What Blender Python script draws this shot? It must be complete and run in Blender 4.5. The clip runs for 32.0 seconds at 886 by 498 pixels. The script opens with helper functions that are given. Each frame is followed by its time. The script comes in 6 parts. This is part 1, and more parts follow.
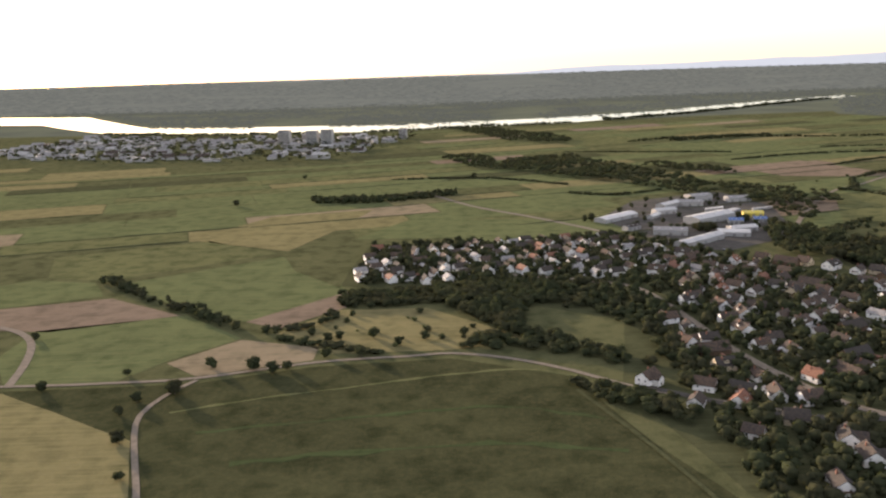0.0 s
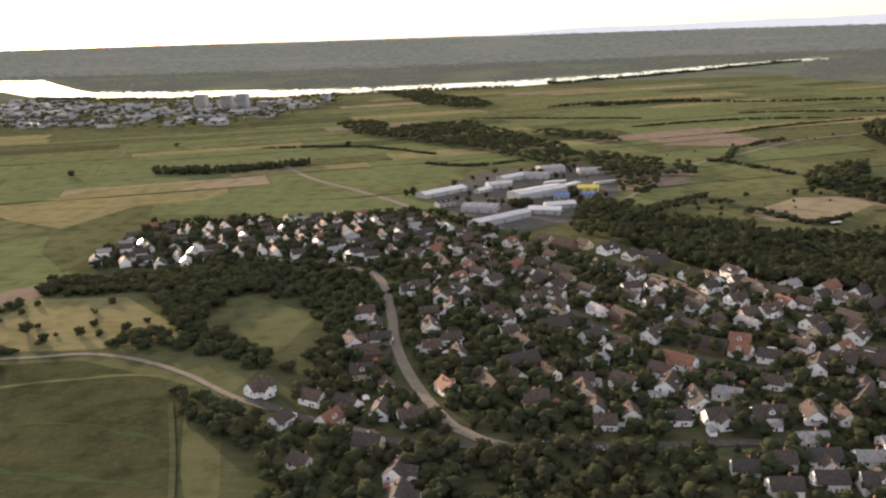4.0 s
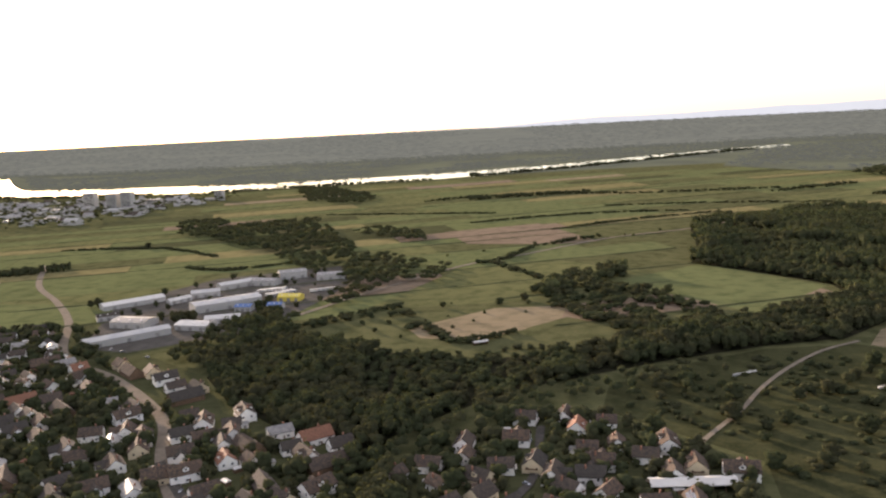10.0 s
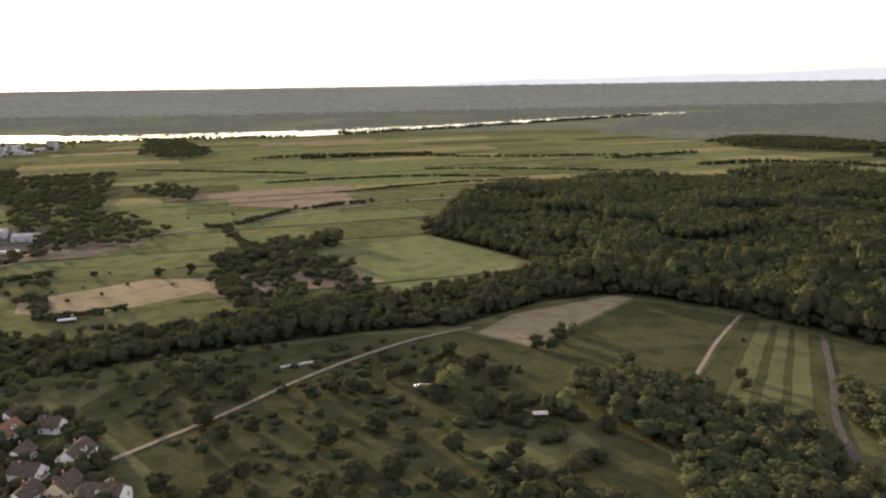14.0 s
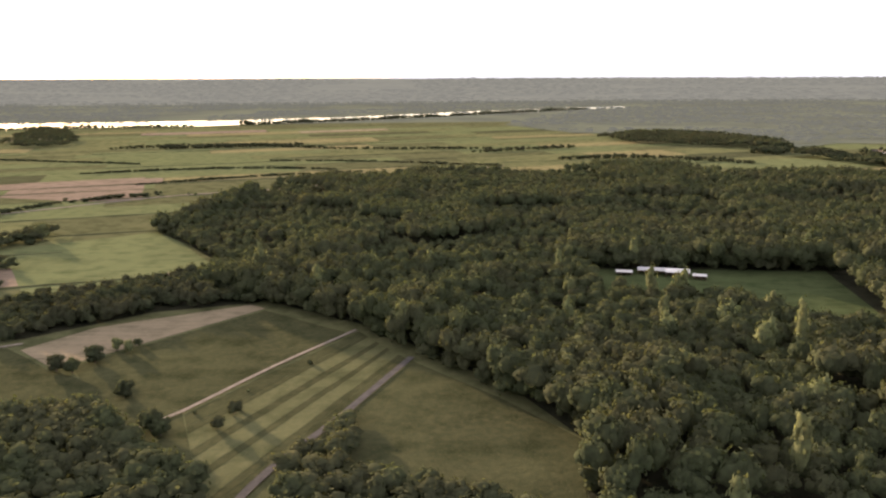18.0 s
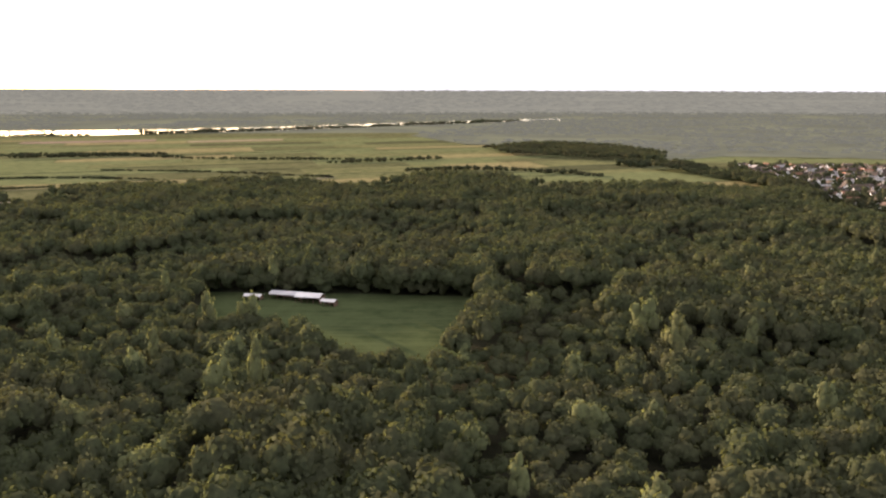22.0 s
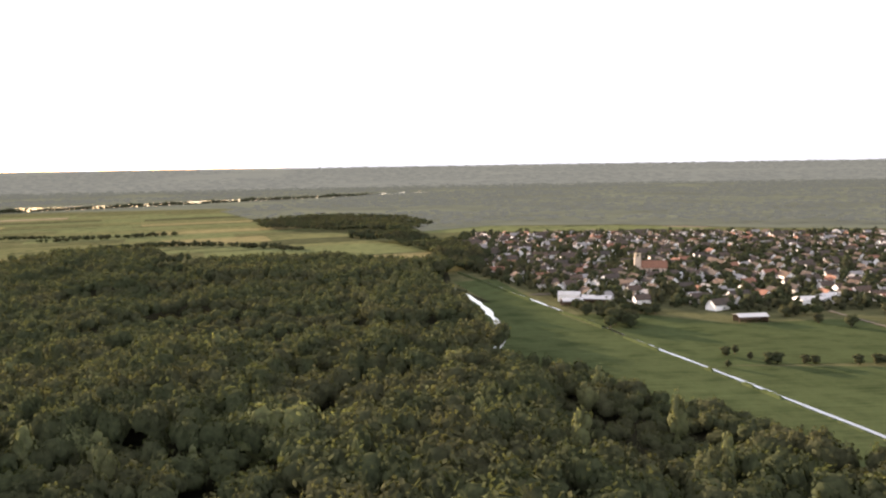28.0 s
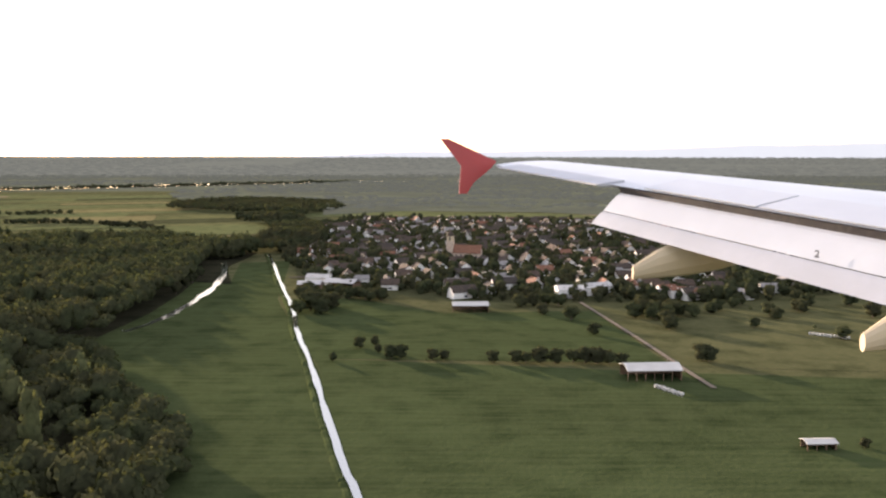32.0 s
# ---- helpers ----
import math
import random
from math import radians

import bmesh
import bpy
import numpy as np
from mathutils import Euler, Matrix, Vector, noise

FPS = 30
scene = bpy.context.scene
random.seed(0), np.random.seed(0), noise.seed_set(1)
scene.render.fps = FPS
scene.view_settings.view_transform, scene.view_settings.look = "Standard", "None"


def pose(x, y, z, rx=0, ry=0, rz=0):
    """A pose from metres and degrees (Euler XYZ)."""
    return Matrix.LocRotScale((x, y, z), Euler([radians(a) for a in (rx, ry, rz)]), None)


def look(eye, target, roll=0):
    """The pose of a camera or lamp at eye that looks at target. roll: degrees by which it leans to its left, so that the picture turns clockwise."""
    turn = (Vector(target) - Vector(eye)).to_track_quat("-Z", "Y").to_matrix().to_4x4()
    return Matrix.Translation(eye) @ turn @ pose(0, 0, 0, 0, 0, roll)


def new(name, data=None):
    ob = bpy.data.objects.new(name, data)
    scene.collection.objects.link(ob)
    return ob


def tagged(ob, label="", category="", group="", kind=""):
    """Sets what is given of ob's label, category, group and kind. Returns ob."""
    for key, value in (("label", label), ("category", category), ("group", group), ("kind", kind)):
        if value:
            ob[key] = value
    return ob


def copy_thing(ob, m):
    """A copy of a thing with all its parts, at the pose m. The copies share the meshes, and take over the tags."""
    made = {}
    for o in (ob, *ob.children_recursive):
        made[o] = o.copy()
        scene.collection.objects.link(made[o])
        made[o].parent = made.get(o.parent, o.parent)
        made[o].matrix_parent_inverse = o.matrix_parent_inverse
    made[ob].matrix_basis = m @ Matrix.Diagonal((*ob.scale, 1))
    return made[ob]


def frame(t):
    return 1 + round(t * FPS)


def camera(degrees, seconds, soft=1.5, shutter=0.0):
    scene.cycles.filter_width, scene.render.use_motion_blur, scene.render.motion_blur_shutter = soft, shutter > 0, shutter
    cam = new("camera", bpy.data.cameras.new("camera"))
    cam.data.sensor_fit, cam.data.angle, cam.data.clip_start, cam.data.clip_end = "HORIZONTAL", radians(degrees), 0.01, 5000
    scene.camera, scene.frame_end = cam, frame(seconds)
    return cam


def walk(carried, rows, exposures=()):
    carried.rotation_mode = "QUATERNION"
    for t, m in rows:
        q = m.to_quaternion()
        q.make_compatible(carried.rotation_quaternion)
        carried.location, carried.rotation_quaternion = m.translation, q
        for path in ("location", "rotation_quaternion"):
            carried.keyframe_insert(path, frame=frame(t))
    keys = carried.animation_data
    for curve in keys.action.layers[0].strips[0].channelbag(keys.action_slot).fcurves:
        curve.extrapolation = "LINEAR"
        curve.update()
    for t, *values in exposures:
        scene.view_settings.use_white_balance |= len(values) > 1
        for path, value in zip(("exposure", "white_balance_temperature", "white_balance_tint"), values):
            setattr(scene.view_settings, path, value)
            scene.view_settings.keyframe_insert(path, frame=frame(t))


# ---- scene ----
MODEL = 0.52                                 # everything below is laid out full size and drawn at this scale
cam = camera(56.87, 32.0, soft=2.3)
# seconds, place in metres, turn in degrees
PATH = [
    (0, 2.62, 0.40, 109.06, 77.25, 1.77, 0.01),
    (0.5, 18.79, 5.36, 108.42, 77.32, 1.98, -0.11),
    (1, 34.96, 10.34, 107.80, 76.79, 1.87, -0.02),
    (1.5, 51.12, 15.32, 107.20, 75.75, 1.68, 0.34),
    (2, 67.27, 20.32, 106.61, 75.32, 1.77, 0.20),
    (2.5, 83.40, 25.34, 106.07, 75.13, 1.98, 0.32),
    (4.5, 147.52, 45.91, 104.10, 74.70, 1.73, 0.95),
    (5, 163.98, 51.09, 103.52, 75.74, 1.88, 0.61),
    (5.5, 180.51, 56.30, 102.93, 76.65, 1.91, 0.85),
    (6, 197.07, 61.55, 102.32, 77.00, 1.94, 1.52),
    (6.5, 213.68, 66.88, 101.70, 77.41, 2.46, 1.89),
    (7, 230.37, 72.30, 101.07, 78.15, 3.04, 2.23),
    (7.5, 247.12, 77.81, 100.41, 78.67, 3.15, 2.62),
    (8, 263.97, 83.43, 99.74, 78.63, 2.88, 3.44),
    (8.5, 280.91, 89.15, 99.05, 79.09, 2.67, 3.74),
    (9, 297.93, 94.93, 98.31, 79.98, 2.82, 3.56),
    (9.5, 315.03, 100.72, 97.56, 80.76, 3.21, 3.45),
    (10, 332.16, 106.51, 96.78, 81.07, 2.86, 3.45),
    (10.5, 349.29, 112.29, 95.98, 80.37, 2.22, 3.35),
    (11, 366.42, 118.00, 95.15, 79.85, 1.64, 2.82),
    (11.5, 383.57, 123.68, 94.31, 79.82, 1.37, 2.34),
    (12, 400.74, 129.32, 93.45, 79.94, 1.23, 1.62),
    (12.5, 417.91, 134.92, 92.58, 79.84, 0.99, 1.08),
    (13, 435.08, 140.51, 91.69, 79.10, 0.85, 1.21),
    (13.5, 452.23, 146.08, 90.77, 78.70, 0.75, 0.65),
    (14, 469.36, 151.63, 89.85, 78.12, 0.86, 0.30),
    (14.5, 486.47, 157.18, 88.92, 77.74, 0.77, 0.12),
    (16.5, 554.76, 179.25, 85.24, 77.18, 0.57, -0.72),
    (17, 572.16, 184.38, 84.44, 77.65, 0.79, -0.57),
    (17.5, 589.66, 189.46, 83.66, 77.66, 0.80, -0.14),
    (18, 607.29, 194.52, 82.91, 77.69, 0.23, -0.16),
    (18.5, 625.05, 199.54, 82.16, 77.63, 0.16, 0.05),
    (19, 642.87, 204.53, 81.42, 77.91, 0.36, -0.26),
    (19.5, 660.72, 209.48, 80.68, 78.03, 0.13, -0.20),
    (20, 678.58, 214.38, 79.97, 77.93, -0.27, -0.09),
    (20.5, 696.48, 219.26, 79.26, 78.03, -0.43, -0.39),
    (21, 714.45, 224.12, 78.58, 78.46, -0.24, -0.76),
    (21.5, 732.48, 228.92, 77.90, 78.57, 0.05, -0.56),
    (22, 750.57, 233.71, 77.23, 78.58, -0.14, -0.18),
    (22.5, 768.75, 238.48, 76.54, 78.75, -0.62, -0.04),
    (23, 787.05, 243.24, 75.85, 79.22, -0.48, 0.07),
    (23.5, 805.54, 248.00, 75.14, 79.68, -0.04, -0.04),
    (24, 824.14, 252.74, 74.38, 79.82, -0.08, 0.04),
    (24.5, 842.78, 257.49, 73.58, 80.16, -0.34, 0.09),
    (25, 861.32, 262.23, 72.77, 80.39, -0.29, 0.05),
    (25.5, 879.74, 266.97, 71.95, 80.96, -0.04, -0.43),
    (27.5, 950.39, 285.37, 68.48, 82.92, 1.18, -2.26),
    (28, 967.50, 290.15, 67.28, 83.86, 0.91, -2.98),
    (28.5, 984.50, 294.95, 66.00, 84.50, 0.67, -2.40),
    (29, 1001.41, 299.75, 64.65, 85.10, 0.93, -1.58),
    (29.5, 1018.22, 304.50, 63.22, 85.90, 0.24, -1.96),
    (30, 1034.98, 309.21, 61.70, 85.14, 0.11, -2.83),
    (30.5, 1051.70, 313.87, 60.11, 84.26, 0.65, -2.27),
    (31, 1068.40, 318.54, 58.45, 84.37, 1.09, -0.13),
    (31.5, 1085.06, 323.23, 56.73, 84.01, 0.58, 0.29),
    (32, 1101.68, 327.95, 54.95, 83.43, -0.06, 0.36),
]
EXPOSURES = [(0, 1.4, 5950, 19), (6, 1.6, 6100, 20), (12.5, 1.5, 6100, 20), (17, 1.95, 6200, 23), (20, 2.05, 6300, 24), (25, 2.1, 6300, 24), (29, 2.1, 6150, 21), (32, 1.65, 6050, 20)]
walk(cam, [(t, pose(x, y, z, a, b, c)) for t, x, y, z, a, b, c in PATH], EXPOSURES)

# ---- light ----
SUN_AZIMUTH, SUN_HEIGHT = 38.0, 8.5          # degrees left of straight ahead, degrees above the horizon
world = bpy.data.worlds.new("evening_sky")
scene.world = world
world.use_nodes = True
wt = world.node_tree
sky = wt.nodes.new("ShaderNodeTexSky")
sky.sky_type, sky.sun_disc = "NISHITA", False
sky.sun_elevation, sky.sun_rotation = radians(SUN_HEIGHT), radians(-SUN_AZIMUTH)
sky.altitude, sky.air_density, sky.dust_density, sky.ozone_density = 200, 1.0, 1.2, 1.0
wt.nodes["Background"].inputs["Strength"].default_value = 0.14
# thin evening haze pales the sky all round
haze = wt.nodes.new("ShaderNodeMix")
haze.data_type = "RGBA"
haze.inputs[0].default_value = 0.4
haze.inputs[7].default_value = (5.0, 4.4, 3.7, 1)
wt.links.new(sky.outputs["Color"], haze.inputs[6])
wt.links.new(haze.outputs[2], wt.nodes["Background"].inputs["Color"])

sun_data = bpy.data.lights.new("sun", "SUN")
sun_data.energy, sun_data.angle, sun_data.color = 4.8, radians(1.5), (1.0, 0.77, 0.52)
sun = new("sun", sun_data)
_a, _h = radians(SUN_AZIMUTH), radians(SUN_HEIGHT)
sun.matrix_world = look((0, 0, 900), (math.sin(_a) * math.cos(_h) * 100, -math.cos(_a) * math.cos(_h) * 100, 900 - 100 * math.sin(_h)))

# ---- materials ----
def material(name, rough=0.85, metal=0.0, spec=0.3):
    m = bpy.data.materials.new(name)
    m.use_nodes = True
    b = m.node_tree.nodes["Principled BSDF"]
    b.inputs["Roughness"].default_value, b.inputs["Metallic"].default_value = rough, metal
    b.inputs["Specular IOR Level"].default_value = spec
    return m, m.node_tree, b


def node(t, kind, **sockets):
    n = t.nodes.new(kind)
    for key, value in sockets.items():
        n.inputs[key.replace("_", " ")].default_value = value
    return n


def mixed(t, fac, a, b, how="MIX"):
    """Mixes two colours (sockets or tuples) by a socket or a number."""
    n = t.nodes.new("ShaderNodeMix")
    n.data_type, n.blend_type = "RGBA", how
    for i, v in ((0, fac), (6, a), (7, b)):
        if isinstance(v, bpy.types.NodeSocket):
            t.links.new(v, n.inputs[i])
        else:
            n.inputs[i].default_value = (*v, 1) if isinstance(v, tuple) else v
    return n.outputs[2]


def grain(t, scale, detail=4.0, low=0.35, high=0.65, stretch=None, turn=0.0):
    """World-space noise between 0 and 1, with scale in features a full-size metre."""
    geo = t.nodes.new("ShaderNodeNewGeometry")
    vec = geo.outputs["Position"]
    if stretch:
        mp = t.nodes.new("ShaderNodeMapping")
        mp.inputs["Rotation"].default_value = (0, 0, radians(turn))
        mp.inputs["Scale"].default_value = stretch
        t.links.new(vec, mp.inputs["Vector"])
        vec = mp.outputs["Vector"]
    n = node(t, "ShaderNodeTexNoise", Scale=scale / MODEL, Detail=detail)
    t.links.new(vec, n.inputs["Vector"])
    r = t.nodes.new("ShaderNodeMapRange")
    r.inputs["From Min"].default_value, r.inputs["From Max"].default_value = low, high
    t.links.new(n.outputs["Fac"], r.inputs["Value"])
    return r.outputs["Result"]


def bump(t, b, height, strength=0.3, distance=0.1):
    n = node(t, "ShaderNodeBump", Strength=strength, Distance=distance * MODEL)
    t.links.new(height, n.inputs["Height"])
    t.links.new(n.outputs["Normal"], b.inputs["Normal"])


def soil(name, a, b_, c, turn=18.0, rows=True):
    """Farmland: two colours in broad patches, a third in drilled rows and tufts."""
    m, t, b = material(name, 1.0, 0, 0.0)
    col = mixed(t, grain(t, 0.012, 5), a, b_)
    col = mixed(t, grain(t, 0.25, 6, 0.4, 0.75), col, mixed(t, 0.45, col, c))
    col = mixed(t, grain(t, 0.045, 3, 0.4, 0.7, (0.3, 1.0, 1.0), -turn), col, mixed(t, 0.35, col, b_))
    col = mixed(t, grain(t, 0.055, 5, 0.46, 0.7), col, mixed(t, 1.0, col, (0.55, 0.6, 0.58), "MULTIPLY"))
    col = mixed(t, grain(t, 0.9, 3, 0.5, 0.75), col, mixed(t, 0.35, col, c))
    if rows:
        streak = grain(t, 0.35, 2, 0.35, 0.7, (0.06, 1.0, 1.0), -turn)
        col = mixed(t, streak, col, mixed(t, 0.5, col, c))
    t.links.new(col, b.inputs["Base Color"])
    bump(t, b, grain(t, 0.4, 7, 0.2, 0.8), 0.35, 0.5)
    return m


MEADOW = soil("meadow_grass", (0.088, 0.09, 0.042), (0.066, 0.069, 0.032), (0.12, 0.114, 0.058), 18, False)
PASTURE = soil("pasture_grass", (0.112, 0.116, 0.05), (0.085, 0.09, 0.04), (0.145, 0.136, 0.068), 40, False)
CROP = soil("green_crop", (0.1, 0.116, 0.05), (0.077, 0.091, 0.04), (0.13, 0.134, 0.062))
MAIZE = soil("tall_maize", (0.058, 0.062, 0.031), (0.044, 0.048, 0.024), (0.08, 0.08, 0.04))
STUBBLE = soil("pale_stubble", (0.19, 0.155, 0.1), (0.15, 0.122, 0.078), (0.23, 0.186, 0.12))
PLOUGHED = soil("bare_soil", (0.165, 0.128, 0.092), (0.135, 0.104, 0.074), (0.2, 0.153, 0.11))
LUSH = soil("lush_meadow", (0.046, 0.062, 0.025), (0.035, 0.047, 0.019), (0.064, 0.076, 0.034), 8)
HAY = soil("rough_hay_grass", (0.05, 0.053, 0.025), (0.034, 0.037, 0.018), (0.088, 0.08, 0.038), 12, False)
# leaf litter, coloured near black so shade under the crowns is painted in
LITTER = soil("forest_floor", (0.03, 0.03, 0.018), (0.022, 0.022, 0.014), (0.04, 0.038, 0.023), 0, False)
YELLOW = soil("yellow_grass", (0.16, 0.142, 0.066), (0.125, 0.114, 0.052), (0.195, 0.166, 0.084))


def plain(name, a, b_, scale=0.6, rough=0.8, metal=0.0, spec=0.3, rel=0.1, random_to=None):
    m, t, b = material(name, rough, metal, spec)
    col = mixed(t, grain(t, scale, 5), a, b_)
    col = mixed(t, grain(t, scale * 7, 3, 0.45, 0.75), col, mixed(t, 0.35, col, b_))
    if random_to:
        info = t.nodes.new("ShaderNodeObjectInfo")
        col = mixed(t, info.outputs["Random"], col, mixed(t, grain(t, scale, 5), random_to, b_))
    t.links.new(col, b.inputs["Base Color"])
    bump(t, b, grain(t, scale * 5, 4, 0.2, 0.8), rel, 0.1)
    return m


ASPHALT = plain("road_surface", (0.085, 0.078, 0.07), (0.06, 0.056, 0.05), 0.3, 1.0, spec=0.0)
GRAVEL = plain("gravel_track", (0.2, 0.17, 0.135), (0.15, 0.128, 0.1), 0.25, 1.0, spec=0.0)
YARD = plain("concrete_yard", (0.1, 0.093, 0.082), (0.068, 0.063, 0.055), 0.08, 1.0, spec=0.0)
PLASTER = plain("white_render", (0.84, 0.82, 0.79), (0.74, 0.72, 0.68), 0.4, 0.85, random_to=(0.74, 0.7, 0.62))
TILE_RED = plain("red_roof_tile", (0.2, 0.095, 0.06), (0.13, 0.068, 0.046), 0.8, 0.8, spec=0.15, random_to=(0.24, 0.12, 0.075))
TILE_DARK = plain("dark_roof_tile", (0.062, 0.055, 0.048), (0.042, 0.038, 0.034), 0.8, 0.85, spec=0.08, random_to=(0.12, 0.08, 0.056))
TILE_GREY = plain("grey_roof_sheet", (0.2, 0.19, 0.18), (0.15, 0.145, 0.14), 0.5, 0.5, random_to=(0.28, 0.26, 0.24))
WOOD = plain("brown_timber", (0.16, 0.1, 0.06), (0.1, 0.065, 0.04), 0.9, 0.8)
BRICK = plain("chimney_brick", (0.26, 0.12, 0.08), (0.18, 0.09, 0.06), 1.5, 0.85)
PALE_SHEET = plain("pale_metal_sheet", (0.56, 0.54, 0.5), (0.44, 0.42, 0.39), 0.12, 0.5, 0.0, 0.4, random_to=(0.3, 0.3, 0.3))
SANDSTONE = plain("pink_sandstone", (0.52, 0.42, 0.33), (0.44, 0.34, 0.26), 0.5, 0.85)
CREAM = plain("cream_concrete", (0.56, 0.46, 0.31), (0.48, 0.4, 0.27), 0.2, 0.8)
YELLOW_PAINT = plain("yellow_cladding", (0.6, 0.48, 0.08), (0.5, 0.4, 0.07), 0.3, 0.6)
BLUE_SHEET = plain("blue_sheet", (0.08, 0.14, 0.3), (0.06, 0.11, 0.25), 0.3, 0.5)
# wall white greyed down: haze over the river town put into the colour
FACADE = plain("dulled_facade", (0.4, 0.39, 0.37), (0.32, 0.31, 0.3), 0.3, 0.9, spec=0.05, random_to=(0.34, 0.33, 0.3))
BARK = plain("tree_bark", (0.12, 0.09, 0.065), (0.075, 0.055, 0.04), 1.2, 0.95)
CAR_PAINT = plain("car_paint", (0.5, 0.5, 0.5), (0.45, 0.45, 0.45), 0.5, 0.25, 0.3, 0.5, 0.0, (0.04, 0.05, 0.09))
RUBBER = plain("black_rubber", (0.02, 0.02, 0.02), (0.03, 0.03, 0.03), 2.0, 0.8)

GLASS, _t, _b = material("window_glass", 0.05, 0.0, 0.8)
_b.inputs["Base Color"].default_value = (0.03, 0.035, 0.04, 1)
PANEL, _t, _b = material("solar_glass", 0.08, 0.0, 0.9)
_b.inputs["Base Color"].default_value = (0.03, 0.04, 0.08, 1)
WATER, _t, _b = material("river_water", 0.1, 0.0, 1.0)
_b.inputs["Base Color"].default_value = (0.05, 0.055, 0.04, 1)
_b.inputs["IOR"].default_value = 2.5
bump(_t, _b, grain(_t, 0.12, 4, 0.2, 0.8), 0.05, 0.3)


def leaves(name, a, b_, c):
    """Foliage: each clump its own green, broad patches of a second and a third, light passing through."""
    m, t, b = material(name, 1.0, 0, 0.0)
    geo = t.nodes.new("ShaderNodeNewGeometry")
    col = mixed(t, geo.outputs["Random Per Island"], a, b_)
    col = mixed(t, grain(t, 0.03, 2, 0.42, 0.62), col, c)
    col = mixed(t, grain(t, 0.42, 5, 0.38, 0.66), mixed(t, 1.0, col, (0.8, 0.81, 0.82), "MULTIPLY"), mixed(t, 1.0, col, (1.14, 1.14, 1.06), "MULTIPLY"))
    t.links.new(col, b.inputs["Base Color"])
    bump(t, b, grain(t, 0.55, 5, 0.25, 0.75), 0.25, 0.6)
    thin = node(t, "ShaderNodeBsdfTranslucent")
    t.links.new(mixed(t, 1.0, col, (1.15, 1.15, 0.75), "MULTIPLY"), thin.inputs["Color"])
    mx = node(t, "ShaderNodeMixShader", Fac=0.38)
    t.links.new(b.outputs[0], mx.inputs[1])
    t.links.new(thin.outputs[0], mx.inputs[2])
    t.links.new(mx.outputs[0], t.nodes["Material Output"].inputs["Surface"])
    return m


LEAF = leaves("oak_leaves", (0.051, 0.06, 0.032), (0.064, 0.074, 0.038), (0.064, 0.067, 0.037))
LEAF_PALE = leaves("willow_leaves", (0.11, 0.122, 0.058), (0.13, 0.143, 0.068), (0.105, 0.11, 0.053))
LEAF_DARK = leaves("hedge_leaves", (0.043, 0.051, 0.028), (0.055, 0.063, 0.034), (0.054, 0.055, 0.032))

# far land, woods and hills: evening haze painted on as a soft emitted glow
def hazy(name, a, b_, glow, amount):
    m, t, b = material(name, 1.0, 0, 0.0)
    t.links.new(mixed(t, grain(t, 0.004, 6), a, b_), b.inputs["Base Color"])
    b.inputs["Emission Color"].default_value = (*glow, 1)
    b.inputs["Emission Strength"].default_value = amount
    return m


HAZE_LAND = hazy("far_land_haze_glow", (0.03, 0.031, 0.02), (0.014, 0.015, 0.01), (0.57, 0.575, 0.47), 0.112)
HAZE_NEAR = hazy("near_woods_haze_glow", (0.018, 0.021, 0.011), (0.014, 0.016, 0.009), (0.57, 0.575, 0.46), 0.076)
HAZE_GROUND = hazy("far_ground_haze_glow", (0.052, 0.058, 0.028), (0.026, 0.03, 0.015), (0.58, 0.57, 0.45), 0.06)
HAZE_WOOD = hazy("far_woods_haze_glow", (0.012, 0.013, 0.008), (0.01, 0.011, 0.007), (0.57, 0.575, 0.47), 0.105)
HAZE_HILL = hazy("far_hills_haze_glow", (0.09, 0.1, 0.1), (0.075, 0.085, 0.085), (0.6, 0.6, 0.58), 0.42)

# ---- building tools ----
def fast_mesh(name, verts, tris, mat, smooth=False, normals=None):
    """A triangle mesh from two arrays, with rounded shading where normals are given."""
    me = bpy.data.meshes.new(name)
    v, f = np.asarray(verts, np.float32), np.asarray(tris, np.int32)
    me.vertices.add(len(v))
    me.vertices.foreach_set("co", v.ravel())
    me.loops.add(f.size)
    me.loops.foreach_set("vertex_index", f.ravel())
    me.polygons.add(len(f))
    me.polygons.foreach_set("loop_start", np.arange(0, f.size, 3, dtype=np.int32))
    me.polygons.foreach_set("use_smooth", np.full(len(f), smooth))
    me.update(calc_edges=True)
    me.materials.append(mat)
    if normals is not None:
        free = me.attributes.new("custom_normal", "FLOAT_VECTOR", "POINT")
        free.data.foreach_set("vector", np.asarray(normals, np.float32).ravel())
    return me


def part(name, bm, mat, parent=None, label=""):
    """Links a bmesh as one mesh object, under a thing or a part."""
    me = bm if isinstance(bm, bpy.types.Mesh) else bpy.data.meshes.new(name)
    if me is not bm:
        bm.to_mesh(me)
        bm.free()
        me.materials.append(mat)
    ob = new(name, me)
    ob.parent = parent
    return tagged(ob, label)


def box(bm, x0, y0, z0, x1, y1, z1):
    v = [bm.verts.new(p) for p in ((x0, y0, z0), (x1, y0, z0), (x1, y1, z0), (x0, y1, z0), (x0, y0, z1), (x1, y0, z1), (x1, y1, z1), (x0, y1, z1))]
    for f in ((3, 2, 1, 0), (4, 5, 6, 7), (0, 1, 5, 4), (1, 2, 6, 5), (2, 3, 7, 6), (3, 0, 4, 7)):
        bm.faces.new([v[i] for i in f])
    return bm


def boxed(*edges):
    return box(bmesh.new(), *edges)


